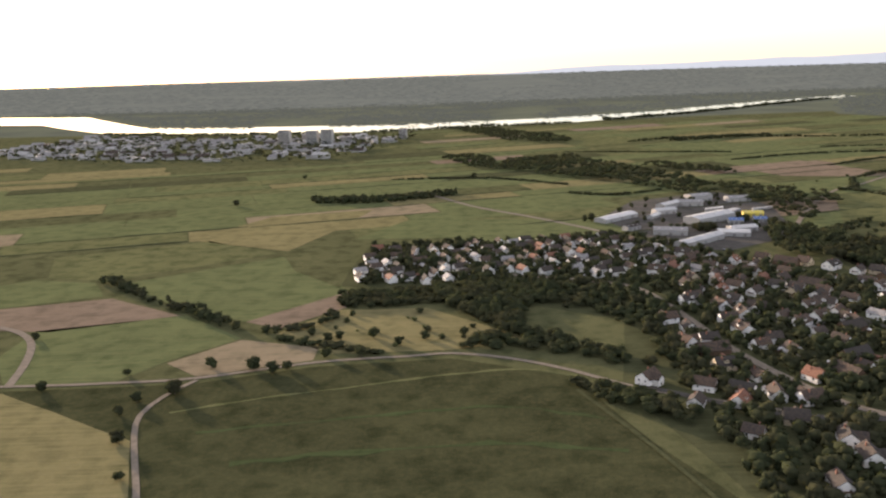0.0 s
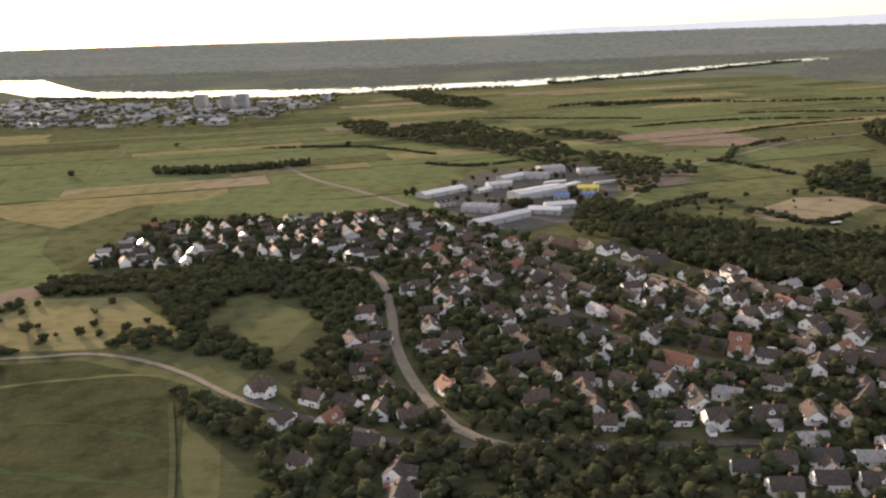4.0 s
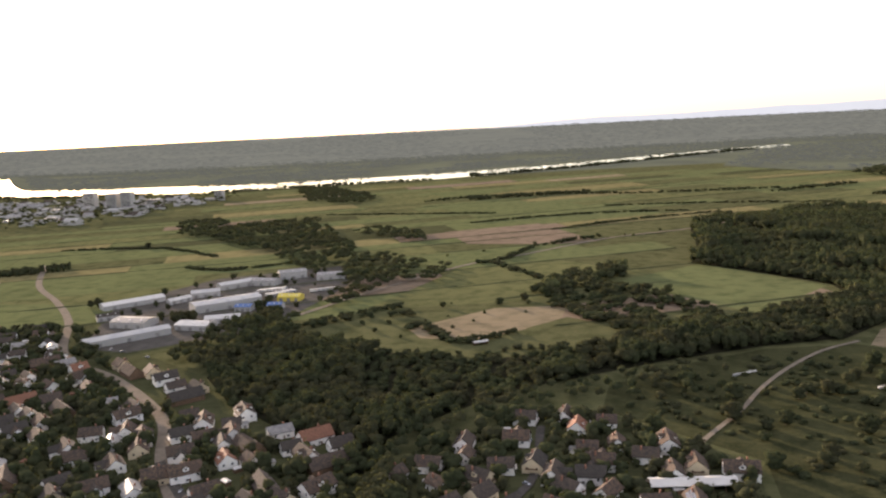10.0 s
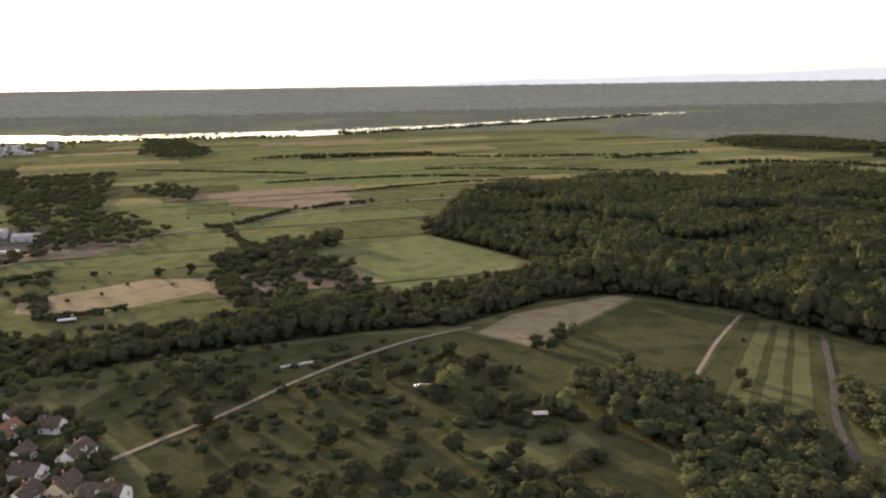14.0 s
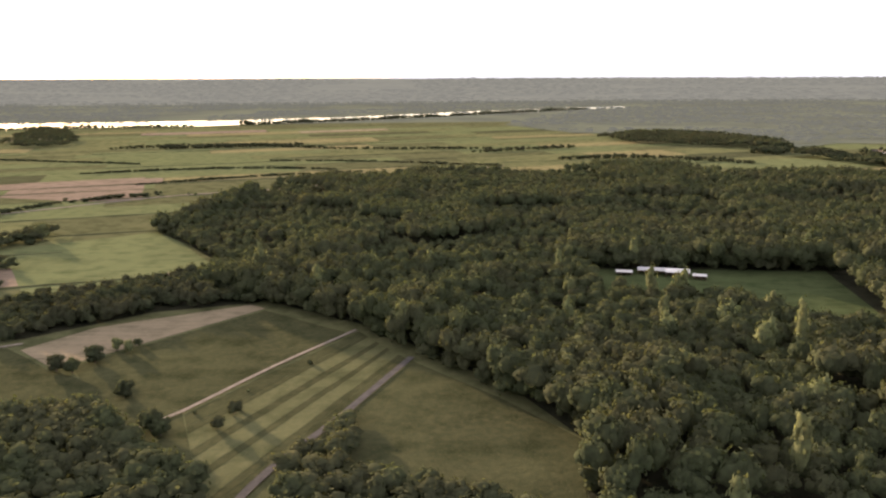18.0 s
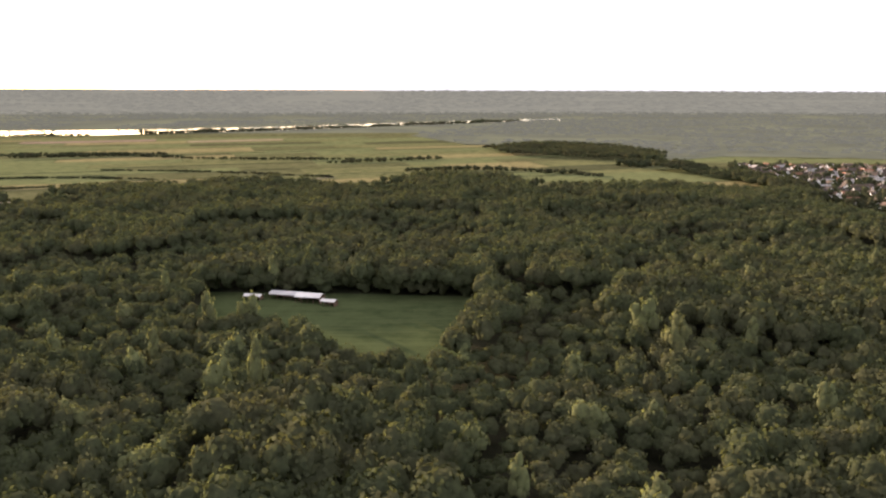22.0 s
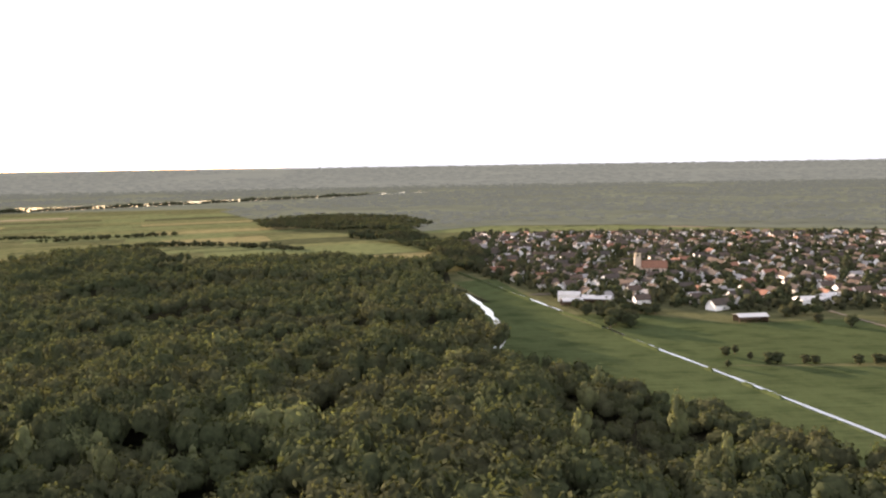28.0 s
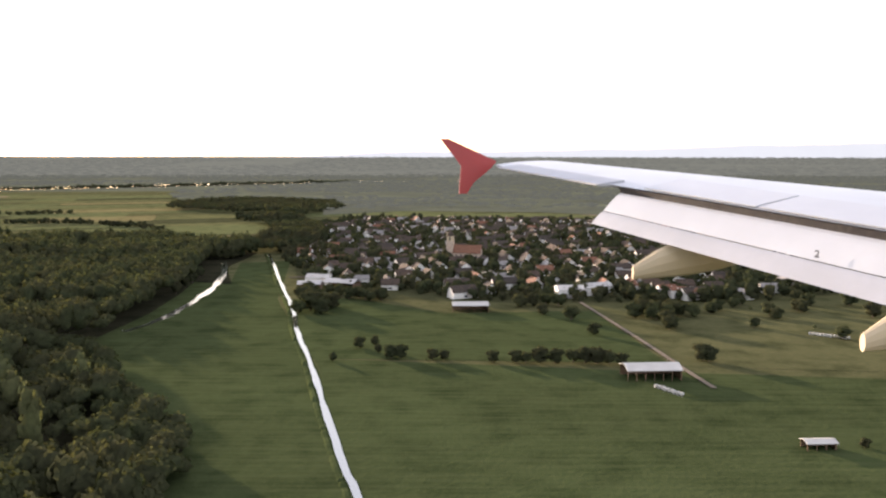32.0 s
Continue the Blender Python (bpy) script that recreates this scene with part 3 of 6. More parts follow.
def crown_shape(seed, lobes, tufts, size=0.14, tall=1.0, middle=0.66, half=0.22, fat=1.0):
    """A crown about 1 wide and 1 high over z = 0: a few lobes of shade, and leaf tufts standing off them."""
    rng = np.random.default_rng(seed)
    c = rng.normal(size=(lobes, 3))
    c /= np.linalg.norm(c, axis=1)[:, None]
    if half < 0.3:
        c[:, 2] = np.abs(c[:, 2]) * 1.1 - 0.35
    c *= (rng.uniform(0.5, 1, lobes) ** 0.5)[:, None] * [0.34, 0.34, half * tall]
    c[:, 2] += middle * tall
    r = rng.uniform(0.12, 0.21, lobes) * fat
    if lobes > 3:
        c[0], r[0] = (0, 0, (middle + 0.02) * tall), 0.36
    heart = np.array([0, 0, (middle - 0.25) * tall])
    verts, tris, facing, n = [], [], [], 0
    for k in range(lobes):
        wob = 1 + rng.uniform(-0.25, 0.2, (12, 1))
        verts.append(c[k] + ICO_V * wob * r[k] * 0.84 * [1, 1, 0.85])
        facing.append(ICO_V)
        tris.append(ICO_F + n)
        n += 12
    which = rng.choice(lobes, tufts, p=r ** 2 / (r ** 2).sum())
    d = rng.normal(size=(tufts, 3))
    d[:, 2] = np.abs(d[:, 2]) * 0.9 - 0.25
    d /= np.linalg.norm(d, axis=1)[:, None]
    base = c[which] + d * (r[which] * rng.uniform(0.84, 1.08, tufts))[:, None]
    face = d + rng.normal(scale=0.22, size=(tufts, 3))
    face /= np.linalg.norm(face, axis=1)[:, None]
    side = np.cross(face, rng.normal(size=(tufts, 3)))
    side /= np.linalg.norm(side, axis=1)[:, None]
    up = np.cross(face, side)
    s = size * rng.uniform(0.5, 1.1, (tufts, 1))
    quad = np.stack([base - side * s * 0.5, base + up * s * 0.35 - face * s * 0.12, base + side * s * 0.5, base - up * s * 0.4 + face * s * 0.1], 1)
    verts.append(quad.reshape(-1, 3))
    facing.append(np.repeat(d + rng.normal(scale=0.42, size=(tufts, 3)), 4, 0))
    q = n + 4 * np.arange(tufts)
    tris.append(np.concatenate([np.stack([q, q + 2, q + 1], 1), np.stack([q, q + 3, q + 2], 1)]))
    verts, facing = np.concatenate(verts), np.concatenate(facing)
    out = verts - heart
    facing = 0.5 * facing + 0.45 * out / np.linalg.norm(out, axis=1)[:, None] + np.array([0, 0, 0.12])
    return verts, np.concatenate(tris), facing / np.linalg.norm(facing, axis=1)[:, None]


NEAR_CROWNS = [crown_shape(10 + i, 7, 150, 0.12, random.Random(i).uniform(0.9, 1.15), fat=1.25) for i in range(10)]
TALL_CROWNS = [crown_shape(160 + i, 9, 120, 0.12, 1.05, 0.52, 0.36, 1.05) for i in range(6)]
FULL_CROWNS = [crown_shape(120 + i, 7, 130, 0.125, 1.0, 0.5, 0.36, 1.4) for i in range(7)]
MID_CROWNS = [crown_shape(40 + i, 4, 46, 0.17, fat=1.3) for i in range(7)]
GARDEN_CROWNS = [crown_shape(80 + i, 4, 26, 0.18, 1.0, 0.48, 0.36, 1.45) for i in range(6)]
FAR_CROWNS = [crown_shape(60 + i, 1, 4, 0.4) for i in range(5)]


def planted(spots, shapes, seed):
    """Crowns at rows of (x, y, width, height): one big vertex and triangle array."""
    rng = np.random.default_rng(seed)
    verts, tris, turned, n = [], [], [], 0
    pick = rng.integers(0, len(shapes), len(spots))
    for k, (v, f, nor) in enumerate(shapes):
        s = spots[pick == k]
        if not len(s):
            continue
        a = rng.uniform(0, 2 * np.pi, len(s))
        ca, sa = np.cos(a)[:, None], np.sin(a)[:, None]
        x = (v[:, 0] * ca - v[:, 1] * sa) * s[:, 2:3] + s[:, 0:1]
        y = (v[:, 0] * sa + v[:, 1] * ca) * s[:, 2:3] + s[:, 1:2]
        z = v[:, 2] * s[:, 3:4] + lie(s[:, 1:2]) - 0.4
        verts.append(np.stack([x, y, z], 2).reshape(-1, 3))
        turned.append(np.stack([nor[:, 0] * ca - nor[:, 1] * sa, nor[:, 0] * sa + nor[:, 1] * ca, nor[:, 2] + 0 * ca], 2).reshape(-1, 3))
        tris.append((f[None] + (n + len(v) * np.arange(len(s)))[:, None, None]).reshape(-1, 3))
        n += len(v) * len(s)
    return np.concatenate(verts), np.concatenate(tris), np.concatenate(turned)


def scatter(poly, spacing, seed, gaps=0.0):
    """Jittered grid spots inside a plan outline."""
    rng = np.random.default_rng(seed)
    p = np.array(poly)
    gx, gy = np.meshgrid(np.arange(p[:, 0].min(), p[:, 0].max(), spacing), np.arange(p[:, 1].min(), p[:, 1].max(), spacing))
    x = (gx + rng.uniform(-0.42, 0.42, gx.shape) * spacing).ravel()
    y = (gy + rng.uniform(-0.42, 0.42, gy.shape) * spacing).ravel()
    ok = inside(x, y, poly) & (rng.uniform(size=x.shape) >= gaps)
    return x[ok], y[ok]


def stand(name, poly, spacing, wide, high, shapes, mat, seed, label, category="forest", gaps=0.0, spare=(), spare_lines=(), clumps=None, steps=0.0):
    """A wood: crowns of varied width and height, with the given glades and lanes left open."""
    x, y = scatter(poly, spacing, seed, gaps)
    ok = np.ones(len(x), bool)
    if clumps:
        ok = np.array([noise.noise((a * clumps, b * clumps * 1.8, 5)) > -0.25 for a, b in zip(x, y)])
    for glade in spare:
        ok &= ~inside(x, y, glade)
    for line, clear in spare_lines:
        ok &= off_line(x, y, line) > clear
    x, y = x[ok], y[ok]
    rng = np.random.default_rng(seed + 1)
    swell = np.array([noise.noise((a * 0.012, b * 0.012, seed)) for a, b in zip(x, y)])
    if steps:
        # stands of one age beside each other, tall ones and low ones
        age = np.array([noise.cell((a * 0.011 + 0.6 * noise.noise((a * 0.01, b * 0.01, 2)), b * 0.008 + 0.6 * noise.noise((a * 0.01, b * 0.01, 8)), seed)) for a, b in zip(x, y)])
        swell = 0.4 * swell + steps * np.clip(age, -1, 1)
    h = high * (0.92 + 0.5 * swell + rng.uniform(-0.14, 0.14, len(x)))
    w = wide * (1 + 0.3 * swell) * rng.uniform(0.7, 1.3, len(x))
    v, f, nor = planted(np.stack([x, y, w, h], 1), shapes, seed + 2)
    ob = part(name, fast_mesh(name, v, f, mat, True, nor), mat)
    return tagged(ob, label, category, "", "stuff")


GLADE = [(1262, 1012), (1360, 1008), (1465, 1000), (1450, 890), (1425, 845), (1385, 850), (1350, 900), (1275, 925)]
POOL_GAP = [(1909, 1060), (1938, 1045), (1942, 1310), (1908, 1432), (1864, 1440), (1868, 1385), (1884, 1310), (1893, 1240), (1902, 1170)]
GLADE2 = [(1635, 1225), (1670, 1225), (1675, 1190), (1640, 1190)]
STREAM = ([(1890, 1150), (1862, 1062), (1830, 970), (1800, 885), (1775, 800)], 5.2)
WOOD_S = [(960, 975), (1026, 922), (1103, 865), (1143, 815), (1188, 758), (1224, 706), (1216, 640), (1200, 575), (1450, 575), (1700, 700), (2050, 740), (2045, 800), (2025, 880), (2018, 930), (1988, 962), (1942, 1022), (1912, 1075), (1910, 1100)]
LITTER_S = [(x + 9, y + 5) if x < 1215 and y > 600 else (x, y) for x, y in WOOD_S]
patch("forest_floor", LITTER_S, 0.22, LITTER, "forest floor of leaf litter, shade in its dark colour", "ground")
stand("forest", WOOD_S, 10.3, 16, 22, NEAR_CROWNS, LEAF, 3, "dense broadleaf forest with rounded dark green crowns", steps=0.8, spare=[GLADE, GLADE2, POOL_GAP], spare_lines=[STREAM])
stand("tall_trees", WOOD_S, 46, 13, 29, TALL_CROWNS, LEAF_PALE, 5, "tall pale trees standing over the forest", gaps=0.35, spare=[GLADE, GLADE2, POOL_GAP], spare_lines=[STREAM])
WOOD_N = [(852, 1202), (914, 1126), (963, 1050), (960, 976), (1911, 1101), (1922, 1290), (1887, 1388), (1885, 1500), (1745, 1620), (1528, 1605), (1497, 1660), (1391, 1670), (1315, 1611), (1160, 1610), (982, 1580), (912, 1490), (876, 1256)]
patch("forest_floor", WOOD_N, 0.26, LITTER, "forest floor of leaf litter, shade in its dark colour", "ground")
patch("glade_grass", [(x, y + 8 if y > 990 else y) for x, y in GLADE], 0.3, LUSH, "green grass of a forest glade", "ground")
stand("forest", WOOD_N, 10.4, 14.5, 20, MID_CROWNS, LEAF, 7, "broadleaf forest stretching towards the plain", steps=0.6, spare=[GLADE, GLADE2, POOL_GAP])
BAND = [(396, 990), (400, 800), (440, 735), (485, 690), (530, 668), (560, 640), (580, 560), (548, 560), (540, 640), (575, 690), (640, 752), (751, 806), (830, 835), (900, 850), (960, 905), (1026, 927), (1030, 945), (960, 985), (886, 950), (793, 890), (700, 850), (620, 825), (540, 850), (454, 895)]
patch("forest_floor", BAND, 0.18, LITTER, "woodland floor with shade in its dark colour", "ground")
stand("woodland", [(396, 990), (360, 930), (345, 850), (400, 800), (404, 900)], 9, 10, 12, MID_CROWNS, LEAF_DARK, 19, "dark trees behind the workshops", "woodland", 0.1)
stand("woodland", BAND, 8.2, 12.5, 13, FULL_CROWNS, LEAF_DARK, 11, "dark belt of trees between fields and village", "woodland", 0.12, steps=0.7)

stand("woodland", [(530, 668), (575, 652), (640, 706), (700, 712), (760, 725), (800, 800), (640, 752), (575, 690)], 10, 10, 10, MID_CROWNS, LEAF_DARK, 12, "scrubby trees between the houses and the belt", "woodland", 0.35)
stand("woodland", [(548, 712), (585, 712), (572, 650), (565, 560), (560, 460), (530, 460), (534, 560), (540, 640)], 9, 11, 14, MID_CROWNS, LEAF_DARK, 13, "tall dark trees between the two parts of the village", "woodland", 0.08)
# broad crowned trees and thickets between the upper village and the forest
stand("thicket", [(962, 700), (966, 728), (990, 735), (1016, 708), (1040, 690), (1075, 652), (1070, 600), (1050, 560), (985, 560), (1000, 640)], 9.5, 17, 15, FULL_CROWNS, LEAF, 14, "broad rounded trees in a dense thicket", "thicket")
stand("thicket", [(1099, 690), (1110, 728), (1122, 724), (1124, 690), (1118, 676), (1150, 662), (1178, 652), (1205, 640), (1200, 560), (1092, 560), (1094, 650)], 9, 15, 13, FULL_CROWNS, LEAF, 15, "dense thicket before the forest", "thicket", 0.03)
stand("thicket", [(900, 560), (905, 620), (935, 640), (955, 690), (968, 688), (962, 640), (980, 560)], 12, 14, 10, FULL_CROWNS, LEAF_DARK, 16, "rounded trees and bushes on rough grass", "thicket", 0.25)
stand("thicket", [(655, 1040), (668, 1120), (700, 1110), (731, 1094), (795, 1047), (808, 986), (831, 953), (832, 914), (789, 882), (762, 875), (724, 903), (690, 963)], 9.5, 14, 9, FULL_CROWNS, LEAF_DARK, 17, "dark overgrown thicket between small fields", "thicket", 0.34, clumps=0.03)
stand("scrub", [(700, 715), (766, 640), (765, 580), (900, 580), (950, 660), (930, 780), (850, 815), (760, 785)], 8, 9, 4, GARDEN_CROWNS, LEAF_DARK, 19, "low dark bushes on rough grass", "scrub", 0.62, spare_lines=[([(700, 600), (728, 635), (751, 666), (776, 700), (798, 736), (829, 777), (868, 817), (905, 840)], 6)], clumps=0.03)
stand("thicket", [(735, 1130), (742, 1165), (770, 1160), (768, 1135)], 9, 15, 13, FULL_CROWNS, LEAF_DARK, 18, "clump of dark trees in the green field", "thicket")
# trees and hedges below the first village
stand("hedge_trees", [(-97, 692), (-106, 736), (-62, 748), (-21, 757), (8, 729), (-10, 705), (-50, 696)], 8, 13, 10, FULL_CROWNS, LEAF_DARK, 31, "long dark block of hedge trees below the village", "tree belt")
stand("hedge_trees", [(-21, 757), (32, 762), (94, 721), (87, 690), (60, 690), (56, 614), (75, 596), (46, 602), (20, 653), (0, 690)], 8.5, 14, 11, FULL_CROWNS, LEAF_DARK, 32, "dark mass of orchard trees below the village", "tree belt", 0.08)
stand("hedge_trees", [(9, 580), (16, 604), (46, 610), (80, 602), (106, 576), (128, 545), (150, 560), (150, 590), (165, 580), (160, 545), (118, 536), (82, 560), (46, 580)], 8, 12, 9, FULL_CROWNS, LEAF_DARK, 33, "row of dark trees above the farm road", "tree belt", 0.1)
stand("hedge_trees", [(94, 721), (130, 690), (150, 650), (170, 620), (150, 615), (120, 660), (90, 690)], 9, 12, 9, FULL_CROWNS, LEAF_DARK, 34, "trees along the village gardens", "tree belt", 0.2)
stand("hedge_trees", [(78, 505), (84, 515), (120, 484), (140, 470), (150, 445), (135, 440), (100, 465)], 8, 11, 8, FULL_CROWNS, LEAF_DARK, 35, "dark bushes at the end of the meadow", "tree belt", 0.1)
stand("forest_edge", [(1250, 1022), (1360, 1016), (1475, 1006), (1485, 1034), (1360, 1046), (1250, 1044)], 8, 14, 18, FULL_CROWNS, LEAF, 38, "leafy rim of the forest behind the glade", "forest edge")
# lower growth closing the rim of the forest
RIM = [(955, 985), (1026, 926), (1103, 870), (1143, 819), (1188, 762), (1225, 710), (1218, 650)]
stand("forest_edge", [(x - 1, y - 1) for x, y in RIM] + [(x + 16, y + 9) for x, y in RIM[::-1]], 7.5, 12, 15, FULL_CROWNS, LEAF, 36, "leafy rim of the forest down to the ground", "forest edge")
RIM = [(850, 1206), (914, 1128), (965, 1050), (962, 980)]
stand("forest_edge", RIM + [(x + 18, y + 3) for x, y in RIM[::-1]], 8, 13, 15, FULL_CROWNS, LEAF, 39, "leafy rim of the forest beside the green field", "forest edge")
RIM = [(1876, 1440), (1878, 1470), (1887, 1500)]
stand("forest_edge", RIM + [(x - 18, y + 2) for x, y in RIM[::-1]], 8, 13, 15, FULL_CROWNS, LEAF, 40, "leafy rim of the forest beside the meadow", "forest edge")
RIM = [(1940, 1026), (1988, 962), (2018, 930), (2028, 890), (2044, 800), (2050, 742)]
stand("forest_edge", RIM + [(x - 16, y - 8) for x, y in RIM[::-1]], 7.5, 12, 14, FULL_CROWNS, LEAF, 37, "leafy rim of the forest beside the meadow", "forest edge")


def strip(points, wide):
    """The outline of a belt along plan points."""
    line = curve_through(points, 60)
    left, right = [], []
    for i, c in enumerate(line):
        d = (line[min(i + 1, len(line) - 1)] - line[max(i - 1, 0)]).normalized()
        left.append((c.x - d.y * wide / 2, c.y + d.x * wide / 2))
        right.append((c.x + d.y * wide / 2, c.y - d.x * wide / 2))
    return left + right[::-1]


BELTS = [
    ([(-225, 1318), (-137, 1300), (-39, 1338), (0, 1360)], 42, 11),
    ([(-352, 812), (-294, 751), (-235, 699), (-185, 648)], 14, 9),
    ([(534, 2140), (823, 2211)], 26, 11),
    ([(532, 916), (556, 937), (581, 880), (612, 884), (640, 905)], 9, 7), ([(443, 954), (500, 985), (540, 985)], 16, 8), ([(589, 1262), (630, 1290), (665, 1380), (769, 1456)], 7, 6), ([(580, 790), (640, 850), (700, 815)], 12, 7), ([(424, 940), (470, 988), (526, 1026)], 9, 6), ([(609, 1278), (641, 1198), (671, 1143)], 10, 6),
    ([(432, 2146), (591, 2218), (771, 2177), (951, 2100), (1235, 2077)], 14, 7), ([(1348, 1860), (1500, 1880), (1677, 1776)], 24, 10), ([(1188, 2000), (1400, 2090)], 18, 9),
    ([(-326, 2800), (25, 2870), (380, 2900)], 14, 10), ([(500, 2960), (803, 3110), (1250, 3430), (1700, 3760)], 22, 12), ([(-1300, 3060), (-822, 2890), (-500, 2830)], 16, 11),
    ([(1880, 1500), (1905, 1620), (1870, 1760), (1800, 1900)], 60, 16), ([(1745, 1934), (1810, 2010)], 50, 14),
    ([(-150, 630), (-110, 640), (-97, 690)], 9, 6), ([(-135, 610), (-90, 590), (-50, 575)], 7, 5),
    ([(180, 1330), (250, 1290), (330, 1330)], 6, 4), ([(560, 1700), (760, 1760), (960, 1740)], 6, 4), ([(820, 1880), (1010, 1850), (1240, 1760)], 7, 5), ([(240, 1960), (420, 1900), (600, 1840)], 6, 4), ([(700, 1560), (860, 1650), (1010, 1700)], 6, 4), ([(-120, 1560), (60, 1540), (190, 1420)], 6, 4),
]
# loose woods of mixed height on the plain
COPSES = [
    ([(-40, 1870), (30, 1930), (100, 1800), (190, 1830), (250, 1840), (300, 1740), (330, 1600), (400, 1420), (424, 1300), (380, 1240), (330, 1318), (270, 1430), (200, 1500), (120, 1610), (30, 1690)], 12, 0.22, 0.016),
    ([(354, 1689), (416, 1691), (496, 1565), (505, 1477), (442, 1521), (373, 1592)], 10, 0.3, 0.02),
    ([(418, 1351), (466, 1364), (519, 1278), (556, 1247), (551, 1150), (498, 1137), (470, 1060), (430, 960), (410, 1000), (440, 1138), (418, 1238)], 11, 0.2, 0.02),
    ([(-55, 2834), (57, 2808), (295, 2312), (291, 2141), (130, 2275)], 12, 0.3, 0.01),
    ([(667, 1095), (707, 1160), (766, 1192), (765, 1140), (726, 1090), (665, 1040)], 12, 0.12, None),
    ([(1491, 2336), (1625, 2474), (1809, 2420), (1867, 2162), (1825, 1985), (1685, 2074), (1539, 2174)], 15, 0.1, None),
]
for k, (outline, high, gaps, patchy) in enumerate(COPSES):
    stand("copse", outline, 12, 15, high, MID_CROWNS, LEAF_DARK, 140 + k, "loose copse of dark trees of mixed height", "copse", gaps, clumps=patchy, steps=0.4)
for k, (pts, wide, high) in enumerate(BELTS):
    stand("tree_belt", strip(pts, wide), min(8, wide * 0.7), 12 if high < 12 else 14, high, MID_CROWNS if wide > 50 else GARDEN_CROWNS, LEAF_DARK, 100 + k, "irregular belt of trees and bushes between fields", "tree belt", 0.14)

# woods beyond the plain and the river, thinning out, haze painted as glow
FAR_WOOD = [(-4000, 3500), (-3200, 4600), (5200, 4600), (4600, 2500), (2900, 1960), (2480, 2090), (2260, 2200), (1980, 2225), (1850, 2080), (1800, 2350), (1450, 2500), (1300, 2850), (1700, 3700), (2100, 4150), (1800, 4050), (1220, 3720), (801, 3440), (258, 3230), (-285, 3200), (-879, 3330), (-1250, 3460), (-1900, 4400), (-3000, 4600)]
OPEN_LAND = [[(1500, 2650), (2000, 2600), (2100, 2760), (1500, 2800)], [(2600, 2500), (3200, 2450), (3100, 2650)], [(1900, 3200), (2800, 3100), (2700, 3350)], [(200, 3700), (1100, 3900), (900, 4100), (100, 3900)], [(-900, 3800), (-200, 3750), (-300, 4000)], [(2050, 2360), (2420, 2300), (2380, 2420), (2120, 2440)], [(2300, 2750), (2750, 2700), (2700, 2850)]]
stand("far_woods", FAR_WOOD, 28, 48, 11, FAR_CROWNS, HAZE_NEAR, 55, "distant lowland woods beyond the river, faint haze glow painted", "woods", 0.05, spare=OPEN_LAND, clumps=0.0022)
stand("backdrop_woods", [(-6500, 4600), (-6500, 9000), (9000, 9000), (7500, 4600)], 72, 100, 13, FAR_CROWNS, HAZE_WOOD, 56, "distant woods below the horizon with painted haze glow", "woods", 0.1, clumps=0.0009)

# ---- buildings ----
def empty(name, label, category, group=""):
    ob = new(name)
    ob.empty_display_size = 0.5
    return tagged(ob, label, category, group)


